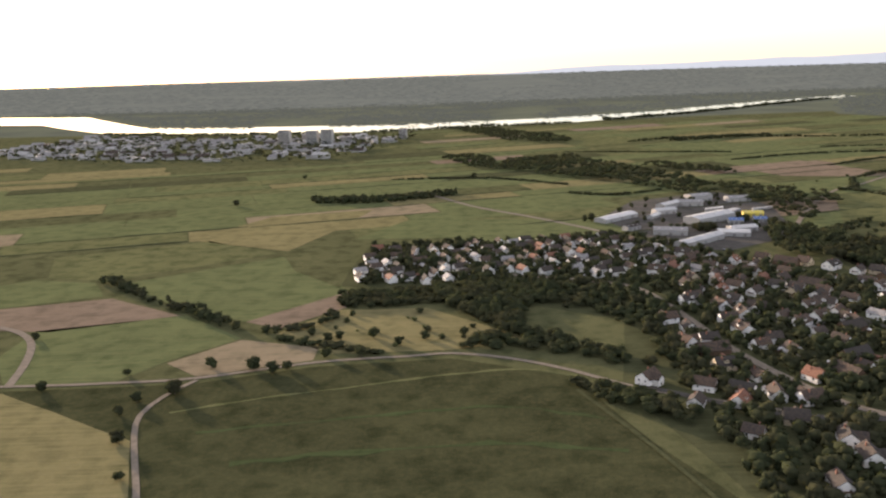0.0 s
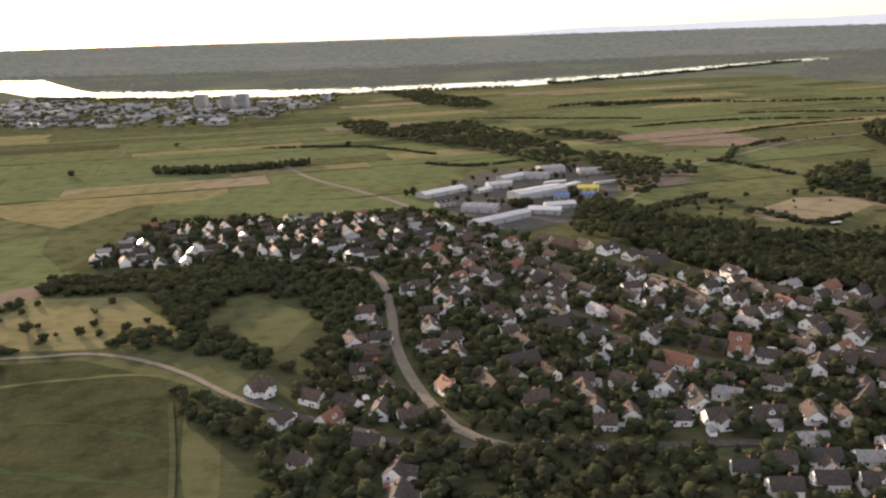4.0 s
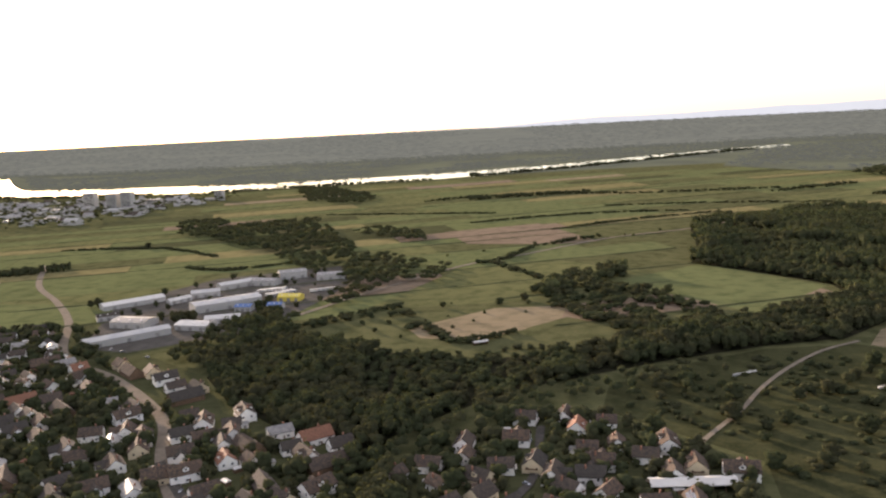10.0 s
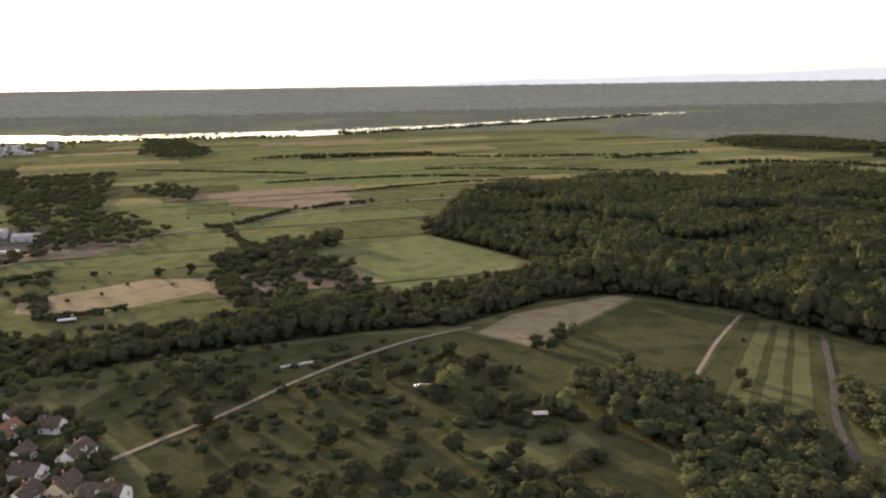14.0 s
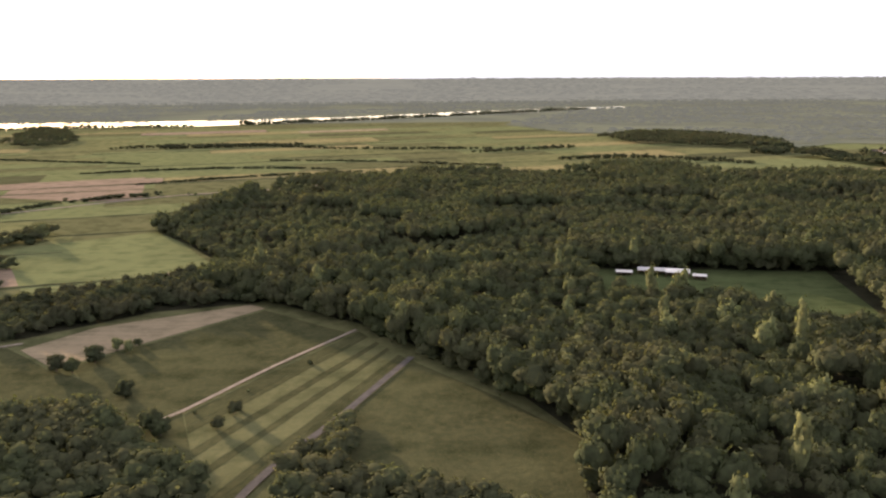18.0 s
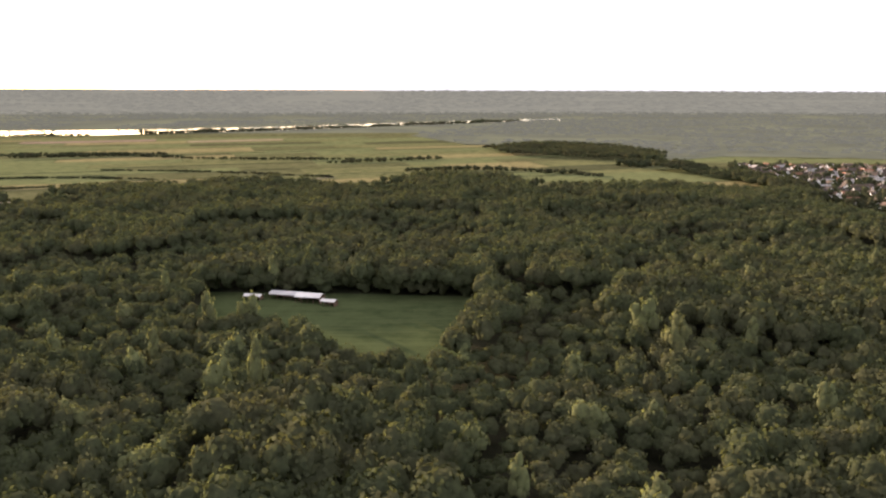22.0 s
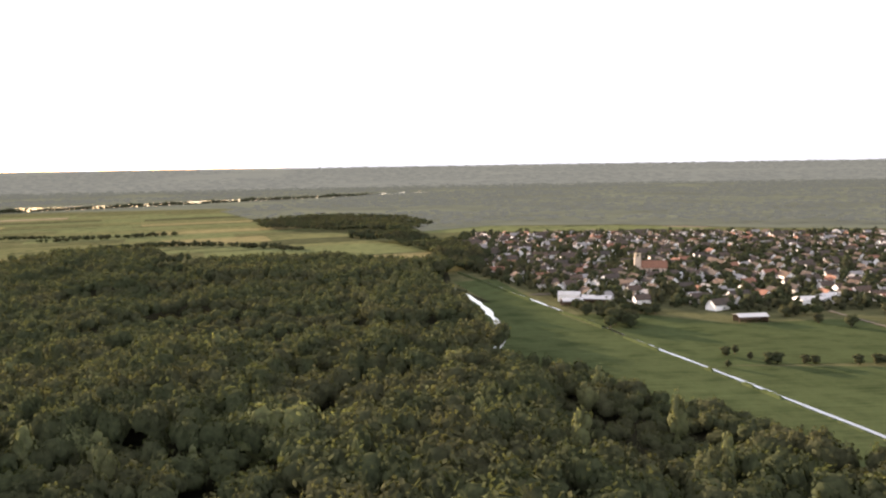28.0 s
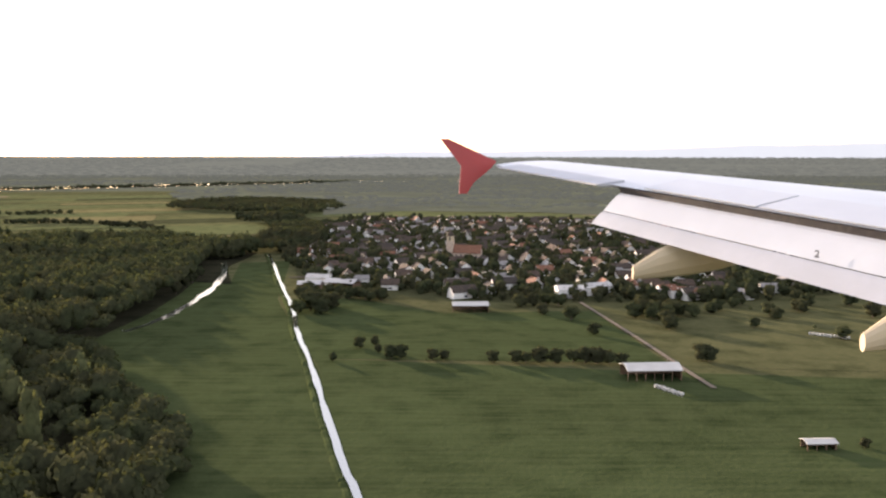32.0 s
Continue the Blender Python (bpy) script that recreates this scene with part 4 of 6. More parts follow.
def gabled(length, wide, wall, rise, roof_mat, wall_mat, label, windows=2, panels=False, name="house", category="house", over=0.5, chimney=True, group="houses of the village", dormer=0, annex=None, garage=False, balcony=False):
    """A gabled building along x: walls, roof slabs with eaves, chimney, windows, door and perhaps solar panels."""
    top = empty(name, label, category, group)
    if category == "house":
        length, wide, rise, wall = length * 1.16, wide * 1.12, rise * 0.92, wall * 0.95
    l, w = length / 2, wide / 2
    part("wall", prism(bmesh.new(), [(-w, 0), (w, 0), (w, wall), (0, wall + rise), (-w, wall)], 0, -l, l), wall_mat, top)
    s, th = rise / w, 0.28
    bm = prism(bmesh.new(), [(-w - over, wall - over * s + 0.05), (0, wall + rise + 0.05), (w + over, wall - over * s + 0.05), (w + over, wall - over * s + th), (0, wall + rise + th + 0.1), (-w - over, wall - over * s + th)], 0, -l - over, l + over)
    part("roof", bm, roof_mat, top)
    if chimney:
        part("chimney", boxed(l * 0.3, w * 0.25, wall + rise * 0.5, l * 0.3 + 0.8, w * 0.25 + 0.7, wall + rise + 1.1), BRICK, top)
    if windows:
        for side in (-1, 1):
            for k in range(windows):
                x = -l + length * (k + 0.5) / windows
                z = 0.9 if k % 2 else wall - 2.0
                part("window", boxed(x - 0.7, side * (w + 0.02) - 0.05, z, x + 0.7, side * (w + 0.02) + 0.05, z + 1.3), GLASS, top)
            for k in range(2):
                y = -w * 0.45 + w * 0.9 * k
                part("window", boxed(side * (l + 0.02) - 0.05, y - 0.6, wall - 1.9, side * (l + 0.02) + 0.05, y + 0.6, wall - 0.6), GLASS, top)
        part("door", boxed(l * 0.1, -w - 0.06, 0, l * 0.1 + 1.1, -w + 0.02, 2.1), WOOD, top)
    if dormer:
        for side in ((-1,), (1,), (-1, 1))[dormer - 1]:
            dy = w * 0.55
            z0 = wall + rise - dy * s
            bm = prism(bmesh.new(), [(-1.5, z0 - 1.2), (1.5, z0 - 1.2), (1.5, z0 + 1.0), (0, z0 + 1.9), (-1.5, z0 + 1.0)], 1, side * w * 0.25, side * (w * 0.8))
            dor = part("dormer", bm, wall_mat, top)
            bm = prism(bmesh.new(), [(-1.8, z0 + 0.85), (0, z0 + 1.95), (1.8, z0 + 0.85), (1.8, z0 + 1.05), (0, z0 + 2.2), (-1.8, z0 + 1.05)], 1, side * w * 0.2, side * (w * 0.85))
            part("dormer_roof", bm, roof_mat, dor)
            part("dormer_window", boxed(-0.7, side * w * 0.8 - 0.04, z0 - 0.1, 0.7, side * w * 0.8 + 0.04, z0 + 0.9), GLASS, dor)
    if annex:
        al, aw, ah = annex
        ann = part("annex", prism(bmesh.new(), [(-aw / 2, 0), (aw / 2, 0), (aw / 2, ah), (0, ah + aw * 0.42), (-aw / 2, ah)], 1, -w - al, -w + 0.05), wall_mat, top)
        part("annex_roof", prism(bmesh.new(), [(-aw / 2 - 0.4, ah - 0.3), (0, ah + aw * 0.42 + 0.05), (aw / 2 + 0.4, ah - 0.3), (aw / 2 + 0.4, ah - 0.05), (0, ah + aw * 0.42 + 0.35), (-aw / 2 - 0.4, ah - 0.05)], 1, -w - al - 0.4, -w * 0.3), roof_mat, ann)
        part("annex_window", boxed(-0.8, -w - al - 0.06, 1.0, 0.8, -w - al + 0.02, 2.4), GLASS, ann)
    if garage:
        gar = part("garage", boxed(l + 0.03, -w * 0.6, 0, l + 4.2, w * 0.5, 2.7), wall_mat, top)
        part("garage_roof", boxed(l + 0.02, -w * 0.6 - 0.2, 2.71, l + 4.4, w * 0.5 + 0.2, 2.95), TILE_GREY, gar)
        part("garage_door", boxed(l + 0.9, -w * 0.6 - 0.05, 0, l + 3.4, -w * 0.6 + 0.02, 2.2), TILE_GREY, gar)
    if balcony:
        bal = part("balcony", boxed(-l - 1.5, -w * 0.6, 2.6, -l - 0.02, w * 0.6, 2.8), wall_mat, top)
        part("balcony_rail", boxed(-l - 1.55, -w * 0.6, 2.82, -l - 1.45, w * 0.6, 3.7), WOOD, bal)
    if panels:
        bm = bmesh.new()
        for k in range(4):
            x0, x1 = -l * 0.7 + k * l * 0.35, -l * 0.7 + k * l * 0.35 + l * 0.32
            def on(y, lift):
                return wall + rise - abs(y) * s + th + 0.12 + lift
            for ya, yb in ((w * 0.2, w * 0.5), (w * 0.54, w * 0.86)):
                v = [bm.verts.new(q) for q in ((x0, ya, on(ya, 0.05)), (x1, ya, on(ya, 0.05)), (x1, yb, on(yb, 0.05)), (x0, yb, on(yb, 0.05)))]
                bm.faces.new(v)
        bmesh.ops.solidify(bm, geom=bm.faces, thickness=0.05)
        part("solar_panel", bm, PANEL, top, "dark glass solar panels on the roof")
    return top


HOUSES = [
    gabled(12, 9, 4.6, 4.2, TILE_DARK, PLASTER, "white rendered house with a dark tiled gable roof", balcony=True),
    gabled(11, 9.5, 4.2, 4.8, TILE_RED, PLASTER, "white rendered house with a red tiled gable roof", dormer=1),
    gabled(15, 10.5, 5.2, 4.6, TILE_DARK, PLASTER, "large white house with a dark roof and dormers", 3, dormer=3),
    gabled(10, 8.5, 4.0, 4.0, TILE_DARK, PLASTER, "small white house with a dark roof and garage", garage=True),
    gabled(13, 9, 4.4, 3.4, TILE_GREY, PLASTER, "white house with a pale grey low roof"),
    gabled(12, 9.5, 4.6, 4.6, TILE_DARK, PLASTER, "white house with solar panels on a dark roof", 2, True),
    gabled(17, 10.5, 4.4, 5.2, TILE_RED, PLASTER, "long farmhouse with a broad red tiled roof", 3),
    gabled(13, 9.5, 4.8, 4.5, TILE_DARK, PLASTER, "white house with a gabled side wing and dark roof", 2, annex=(4.5, 7, 4.4)),
    gabled(12, 10, 4.4, 5.0, TILE_DARK, CREAM, "cream house with a steep dark roof and dormer", 2, dormer=2, balcony=True),
    gabled(20, 10, 4.0, 5.4, TILE_DARK, WOOD, "long old barn with timber walls and dark roof", 0, chimney=False),
]
SMALL = [
    gabled(12, 9, 4.6, 4.4, TILE_DARK, PLASTER, "white village house with a dark roof", 0, False, "village_house", chimney=False, group="houses of the second village"),
    gabled(13, 9, 4.4, 4.6, TILE_RED, PLASTER, "white village house with a red roof", 0, False, "village_house", chimney=False, group="houses of the second village"),
    gabled(17, 10, 5.0, 4.6, TILE_DARK, PLASTER, "long barn-like house with a brown roof", 0, False, "village_house", chimney=False, group="houses of the second village"),
    gabled(12, 9, 4.2, 3.2, TILE_GREY, PLASTER, "white house with a pale grey roof", 0, False, "village_house", chimney=False, group="houses of the second village"),
]
ROW = [
    gabled(11, 8.5, 4.8, 4.0, TILE_DARK, PLASTER, "white house of the new quarter with dark roof", 0, False, "row_house", chimney=False, group="houses of the new quarter"),
    gabled(11, 8.5, 4.6, 4.4, TILE_RED, PLASTER, "white house of the new quarter with red roof", 0, False, "row_house", chimney=False, group="houses of the new quarter"),
    gabled(14, 9, 5.0, 4.0, TILE_DARK, PLASTER, "long white terrace house with a dark roof", 0, False, "row_house", chimney=False, group="houses of the new quarter"),
    gabled(11, 8.5, 4.8, 3.2, TILE_GREY, PLASTER, "white house of the new quarter with grey roof", 0, False, "row_house", chimney=False, group="houses of the new quarter"),
]
for h in SMALL + ROW:
    wall_part = h.children[0]
    xs = [v.co.x for v in wall_part.data.vertices]
    part("window", boxed(max(xs) - 0.06, -0.7, 3.0, max(xs) + 0.06, 0.7, 4.4), GLASS, h)
    low = min(v.co.y for v in wall_part.data.vertices)
    part("window", boxed(-1.2, low - 0.06, 1.0, 1.2, low + 0.04, 2.4), GLASS, h)

STREETS = [r[0] for r in ROADS if r[2] in (ASPHALT, GRAVEL) and r[1] >= 5]
TAKEN = []


def street_turn(x, y):
    """The direction of the nearest street, in degrees."""
    best, turn = 1e9, 20.0
    for line in STREETS:
        for (x0, y0), (x1, y1) in zip(line, line[1:]):
            d = float(off_line(np.array(x), np.array(y), [(x0, y0), (x1, y1)]))
            if d < best:
                best, turn = d, math.degrees(math.atan2(y1 - y0, x1 - x0))
    return turn, best


used = set()


def settle(kinds, x, y, turn, rng, weights=None):
    """Puts a house of one of the kinds at a plan place."""
    proto = rng.choices(kinds, weights)[0]
    if proto not in used:
        used.add(proto)
        proto.matrix_basis = pose(x, y, 0, 0, 0, turn)
        ob = proto
    else:
        ob = copy_thing(proto, pose(x, y, 0, 0, 0, turn))
    TAKEN.append((x, y))
    return ob


rng = random.Random(21)
WEIGHTS = [4, 0.8, 3, 3, 1.2, 1.4, 0.6, 3, 2, 1.3]
LOWER_VILLAGE = [(167, 423), (174, 466), (148, 467), (161, 493), (128, 507), (172, 577), (173, 634), (187, 363), (215, 391), (214, 413), (197, 440), (217, 468), (200, 476), (181, 483), (235, 504), (200, 508), (184, 528), (186, 559), (224, 568), (236, 580), (190, 582), (222, 601), (183, 610), (204, 684), (210, 696), (202, 790), (283, 487), (258, 509), (294, 521), (278, 540), (241, 553), (274, 590), (270, 613), (291, 627)]
MIDDLE_VILLAGE = [(294, 655), (253, 659), (268, 706), (240, 715), (267, 742), (310, 495), (323, 538), (340, 558), (304, 601), (310, 616), (339, 629), (310, 638), (338, 675), (326, 701), (309, 715), (353, 735), (307, 746), (354, 809), (387, 489), (416, 503), (389, 508), (373, 511), (418, 565), (367, 578), (394, 590), (411, 600), (388, 606), (408, 630), (380, 640), (367, 655), (407, 670), (371, 678), (377, 726), (405, 746)]
UPPER_VILLAGE = [(437, 460), (422, 463), (478, 469), (463, 496), (465, 528), (480, 529), (452, 555), (472, 576), (474, 592), (439, 613), (454, 617), (471, 634), (446, 668), (437, 693), (422, 708), (482, 501), (492, 568), (504, 598), (531, 626), (486, 633), (517, 635), (504, 650), (533, 652), (515, 665)]
HILL_VILLAGE = [(586, 550), (599, 572), (594, 598), (570, 610), (587, 621), (649, 546), (611, 560), (628, 569), (653, 569), (616, 584), (653, 605), (626, 617), (644, 620), (606, 632), (635, 654), (677, 549), (718, 571), (699, 571), (678, 583), (714, 604), (679, 619), (704, 626), (674, 639), (691, 645), (671, 670), (724, 559), (748, 604), (727, 612)]
for block in (LOWER_VILLAGE, MIDDLE_VILLAGE, UPPER_VILLAGE, HILL_VILLAGE):
    for x, y in block:
        turn, _d = street_turn(x, y)
        settle(HOUSES, x, y, turn + rng.choice((0, 90)) + rng.uniform(-9, 9), rng, WEIGHTS)


def infill(kinds, poly, spacing, seed, weights, clear, away=(), angle=None):
    """Further houses in rows inside an outline, clear of streets and of the houses that stand already."""
    r = random.Random(seed)
    x, y = scatter(poly, spacing, seed, 0.06)
    order = list(zip(x, y))
    r.shuffle(order)
    for px, py in order:
        if any((px - a) ** 2 + (py - b) ** 2 < clear ** 2 for a, b in TAKEN):
            continue
        if any((px - a) ** 2 + (py - b) ** 2 < c ** 2 for a, b, c in away):
            continue
        turn, d = street_turn(px, py)
        if d < 9:
            continue
        settle(kinds, float(px), float(py), (turn if angle is None else angle) + r.choice((0, 90)) + r.uniform(-8, 8), r, weights)


NORTH_QUARTER = [(-95, 790), (-88, 940), (-10, 925), (60, 962), (140, 970), (205, 965), (235, 890), (200, 800), (150, 780), (60, 812), (-20, 770)]
infill(ROW, NORTH_QUARTER, 17, 31, [5, 0.7, 0.6, 1.6], 14.5, angle=20)
infill(HOUSES, [(205, 790), (240, 880), (330, 790), (400, 700), (430, 640), (480, 560), (520, 520), (500, 440), (400, 400), (300, 430), (260, 560), (210, 640)], 19, 32, WEIGHTS, 16.5, away=[(519, 453, 16)])
infill(HOUSES, [(300, 845), (395, 785), (435, 730), (480, 690), (528, 660), (535, 560), (470, 585), (430, 660), (395, 725), (330, 812)], 18, 38, WEIGHTS, 16)
infill(HOUSES, [(545, 535), (575, 620), (640, 690), (690, 690), (745, 610), (735, 530)], 19, 33, WEIGHTS, 16.5, away=[(721, 589, 26)])
infill(HOUSES, [(380, 300), (380, 420), (560, 480), (560, 330)], 24, 34, WEIGHTS, 19, away=[(519, 453, 16)])
SECOND = [(1950, 1440), (1915, 1560), (1905, 1650), (2390, 1650), (2400, 1560), (2300, 1270), (2200, 1280), (2120, 1240), (2060, 1270), (1995, 1310)]
infill(SMALL, SECOND, 20, 35, [6, 0.6, 2.4, 1.6], 16, away=[(2107, 1449, 27), (2190, 1253, 20), (2209, 1268, 20), (2117, 1192, 20), (2012, 1288, 18), (1990, 1294, 18)])

for x, y in ((2279, 1253), (2259, 1302), (2237, 1288), (2286, 1303), (2312, 1318), (2316, 1260), (2345, 1290), (2372, 1330), (2400, 1300)):
    settle(SMALL, x, y, rng.choice((10, 100)) + rng.uniform(-15, 15), rng)
# the far half of the second village, too small to tell apart
FAR_HALF = [(1905, 1660), (1890, 1750), (1945, 1925), (2095, 1935), (2240, 1930), (2620, 1850), (2620, 1480), (2480, 1400), (2415, 1480), (2390, 1660)]
r = random.Random(36)
me_far = bpy.data.meshes.new("far_village_houses")
for mat in (PLASTER, TILE_DARK, TILE_RED, TILE_GREY):
    me_far.materials.append(mat)
bm = bmesh.new()
for px, py in zip(*scatter(FAR_HALF, 21, 37, 0.08)):
    piece, l, w = bmesh.new(), r.uniform(5, 8), r.uniform(4, 5)
    prism(piece, [(-w, 0), (w, 0), (w, 4.6), (0, 8.8), (-w, 4.6)], 0, -l, l)
    first = len(piece.faces)
    prism(piece, [(-w - 0.5, 4.2), (0, 8.9), (w + 0.5, 4.2), (w + 0.5, 4.5), (0, 9.3), (-w - 0.5, 4.5)], 0, -l - 0.5, l + 0.5)
    piece.faces.ensure_lookup_table()
    roof = r.choices((1, 2, 3), (6, 1, 1.5))[0]
    for f in piece.faces[first:]:
        f.material_index = roof
    piece.transform(pose(float(px), float(py), 0, 0, 0, r.choice((10, 100)) + r.uniform(-15, 15)))
    tmp = bpy.data.meshes.new("tmp")
    piece.to_mesh(tmp)
    piece.free()
    bm.from_mesh(tmp)
    bpy.data.meshes.remove(tmp)
    TAKEN.append((float(px), float(py)))
bm.to_mesh(me_far)
bm.free()
tagged(new("far_village_houses", me_far), "crowded white houses at the far end of the village", "houses", "", "stuff")
for h in HOUSES + SMALL + ROW:
    if h not in used:
        settle([h], 460, 420 + 30 * len(used), 0, rng)

infill(HOUSES, [(440, 440), (470, 500), (540, 530), (640, 535), (720, 535), (700, 450), (600, 400), (500, 390)], 22, 39, WEIGHTS, 18, away=[(519, 453, 18)])
# workshops and halls
def hall(x, y, length, wide, high, turn, roof_mat, wall_mat, label, rise=2.3, gates=3, category="hall"):
    top = gabled(length, wide, high, rise, roof_mat, wall_mat, label, 0, False, "workshop_hall", category, 0.3, False, "workshops by the main road")
    for k in range(gates):
        gx = -length / 2 + length * (k + 0.5) / gates
        part("gate", boxed(gx - 1.8, -wide / 2 - 0.08, 0, gx + 1.8, -wide / 2 + 0.02, min(3.6, high - 0.5)), TILE_GREY, top)
        part("skylight", boxed(gx - 0.8, -wide * 0.3, high + rise * 0.4 + 0.28, gx + 0.8, -wide * 0.18, high + rise * 0.64 + 0.34), PALE_SHEET, top)
    part("window_band", boxed(-length * 0.45, wide / 2 - 0.02, high - 1.6, length * 0.45, wide / 2 + 0.06, high - 0.8), GLASS, top)
    top.matrix_basis = pose(x, y, 0, 0, 0, turn)
    TAKEN.append((x, y))
    return top


HALLS = [
    (215, 1084, 67, 20, 5, 40, PALE_SHEET, FACADE, "long low white workshop hall"), (221, 1012, 22, 11, 5, 33, TILE_DARK, FACADE, "white shed with a dark flat roof"),
    (262, 982, 40, 24, 6, -14, TILE_GREY, FACADE, "broad hall with a grey gabled roof"), (281, 924, 77, 16, 6, 39, PALE_SHEET, FACADE, "long hall with a pale sheet roof"),
    (330, 1055, 72, 26, 8, 35, PALE_SHEET, FACADE, "large pale metal workshop hall by the road"), (332, 962, 36, 20, 5, -15, PALE_SHEET, FACADE, "flat hall with a bright pale roof"),
    (350, 986, 34, 16, 5, 12, PALE_SHEET, FACADE, "narrow hall with a bright pale roof"), (286, 1116, 32, 14, 6, 19, PALE_SHEET, FACADE, "pale metal storage hall"),
    (304, 1166, 42, 15, 6, 42, PALE_SHEET, FACADE, "long white storage hall"), (337, 1176, 36, 18, 6, -15, TILE_GREY, FACADE, "hall with a low grey roof"),
    (360, 1218, 34, 24, 8, 20, TILE_GREY, FACADE, "tall workshop with a grey roof"), (394, 1078, 26, 14, 5, -8, YELLOW_PAINT, YELLOW_PAINT, "yellow clad workshop hall"),
    (357, 1033, 18, 12, 5, -7, BLUE_SHEET, FACADE, "workshop with a blue roof"), (389, 1036, 16, 12, 5, -7, BLUE_SHEET, FACADE, "small workshop with a blue roof"),
    (413, 1200, 34, 18, 6, 6, TILE_GREY, FACADE, "grey storage hall by the trees"), (266, 1088, 27, 9, 4, 52, PALE_SHEET, FACADE, "narrow low white shed"),
]
for h in HALLS:
    hall(*h)


def lorry(x, y, turn, group="parked lorries in the yard"):
    top = empty("lorry", "white box lorry parked in the yard", "lorry", group)
    part("box_body", boxed(-6, -1.25, 1.1, 3.2, 1.25, 3.9), PALE_SHEET, top)
    part("cab", prism(bmesh.new(), [(3.4, 0.7), (5.6, 0.7), (5.6, 1.9), (5.2, 3.2), (3.4, 3.3)], 1, -1.2, 1.2), CAR_PAINT, top)
    part("windscreen", prism(bmesh.new(), [(5.62, 2.0), (5.66, 2.0), (5.27, 3.1), (5.23, 3.1)], 1, -1.05, 1.05), GLASS, top)
    for wx in (-4.5, -3.2, 4.4):
        for wy in (-1.1, 1.1):
            bm = bmesh.new()
            bmesh.ops.create_cone(bm, cap_ends=True, segments=12, radius1=0.5, radius2=0.5, depth=0.35, matrix=pose(wx, wy, 0.5 + 0.16, 90, 0, 0))
            part("wheel", bm, RUBBER, top)
    top.matrix_basis = pose(x, y, 0, 0, 0, turn)
    return top


_l = lorry(346, 1126, 70)
for k in range(1, 8):
    copy_thing(_l, pose(346 + 3.6 * k, 1126 + 1.3 * k, 0, 0, 0, 70))
for k in range(9):
    copy_thing(_l, pose(364 + 2.8 * k, 1098 + 2.6 * k, 0, 0, 0, -40))
for k in range(6):
    copy_thing(_l, pose(412 + 4.5 * k, 1116 + 1.8 * k, 0, 0, 0, 15))


def car(label):
    top = empty("car", label, "car", "parked cars")
    part("body", prism(bmesh.new(), [(-2.1, 0.3), (2.1, 0.3), (2.15, 0.75), (1.2, 0.95), (-2.1, 1.0)], 1, -0.85, 0.85), CAR_PAINT, top)
    part("cabin", prism(bmesh.new(), [(-1.9, 0.97), (1.15, 0.93), (0.4, 1.45), (-1.4, 1.47)], 1, -0.75, 0.75), GLASS, top)
    for wx in (-1.3, 1.3):
        for wy in (-0.8, 0.8):
            bm = bmesh.new()
            bmesh.ops.create_cone(bm, cap_ends=True, segments=12, radius1=0.33, radius2=0.33, depth=0.2, matrix=pose(wx, wy, 0.33 + 0.05, 90, 0, 0))
            part("wheel", bm, RUBBER, top)
    return top


_c = car("small car parked beside the street")
_c.matrix_basis = pose(350, 640, 0.3, 0, 0, 20)
rng = random.Random(77)
for line in [r[0] for r in ROADS if r[2] is ASPHALT][:7] + [[(200, 1080), (300, 1000), (400, 960)], [(260, 900), (300, 880), (350, 850)]]:
    for p in curve_through(line, 22)[1:-1]:
        if rng.random() < 0.4 and (p.y < 1000 or p.x < 450) and p.x < 1000:
            copy_thing(_c, pose(p.x + rng.uniform(-5, 5), p.y + rng.uniform(-5, 5), 0.55, 0, 0, rng.uniform(0, 360)))

# grain silo, church, barns, sheds
silo = empty("grain_silo", "tall cream concrete grain silo with a flat roof", "silo")
part("tower", boxed(-7, -5, 0, 5, 5, 18.5), CREAM, silo)
part("stair_tower", boxed(5.02, -3, 0, 9, 4, 14.5), CREAM, silo)
part("roof_house", boxed(-2, -2.5, 18.5, 3, 3, 20.8), CREAM, silo)
part("roof_edge", boxed(-7.2, -5.2, 18.1, 5.2, 5.2, 18.52), TILE_GREY, silo)
for k in range(3):
    bm = bmesh.new()
    bmesh.ops.create_cone(bm, cap_ends=True, segments=16, radius1=1.6, radius2=1.6, depth=15, matrix=pose(6.5 + 0.6 * k, -5.5 - 3.3 * k, 7.5))
    part("bin", bm, PALE_SHEET, silo)
silo.matrix_basis = pose(513, 455, 0, 0, 0, -8)

church = empty("church", "sandstone village church with a pointed bell tower", "church")
part("nave", prism(bmesh.new(), [(-6.5, 0), (6.5, 0), (6.5, 9), (0, 16), (-6.5, 9)], 0, -8, 20), SANDSTONE, church)
part("nave_roof", prism(bmesh.new(), [(-7.1, 8.5), (0, 16.1), (7.1, 8.5), (7.1, 8.8), (0, 16.5), (-7.1, 8.8)], 0, -7.9, 20.4), TILE_RED, church)
part("tower", boxed(-15, -3.6, 0, -8.02, 3.6, 20), SANDSTONE, church)
part("belfry", boxed(-14.6, -3.2, 20, -8.4, 3.2, 25), CREAM, church)
bm = bmesh.new()
bmesh.ops.create_cone(bm, cap_ends=True, segments=8, radius1=4.2, radius2=0.1, depth=7, matrix=pose(-11.5, 0, 28.5))
part("spire", bm, TILE_DARK, church)
for k in range(5):
    for side in (-1, 1):
        part("window", boxed(-5 + 5 * k, side * 6.55 - 0.05, 3, -3.6 + 5 * k, side * 6.55 + 0.05, 7.5), GLASS, church)
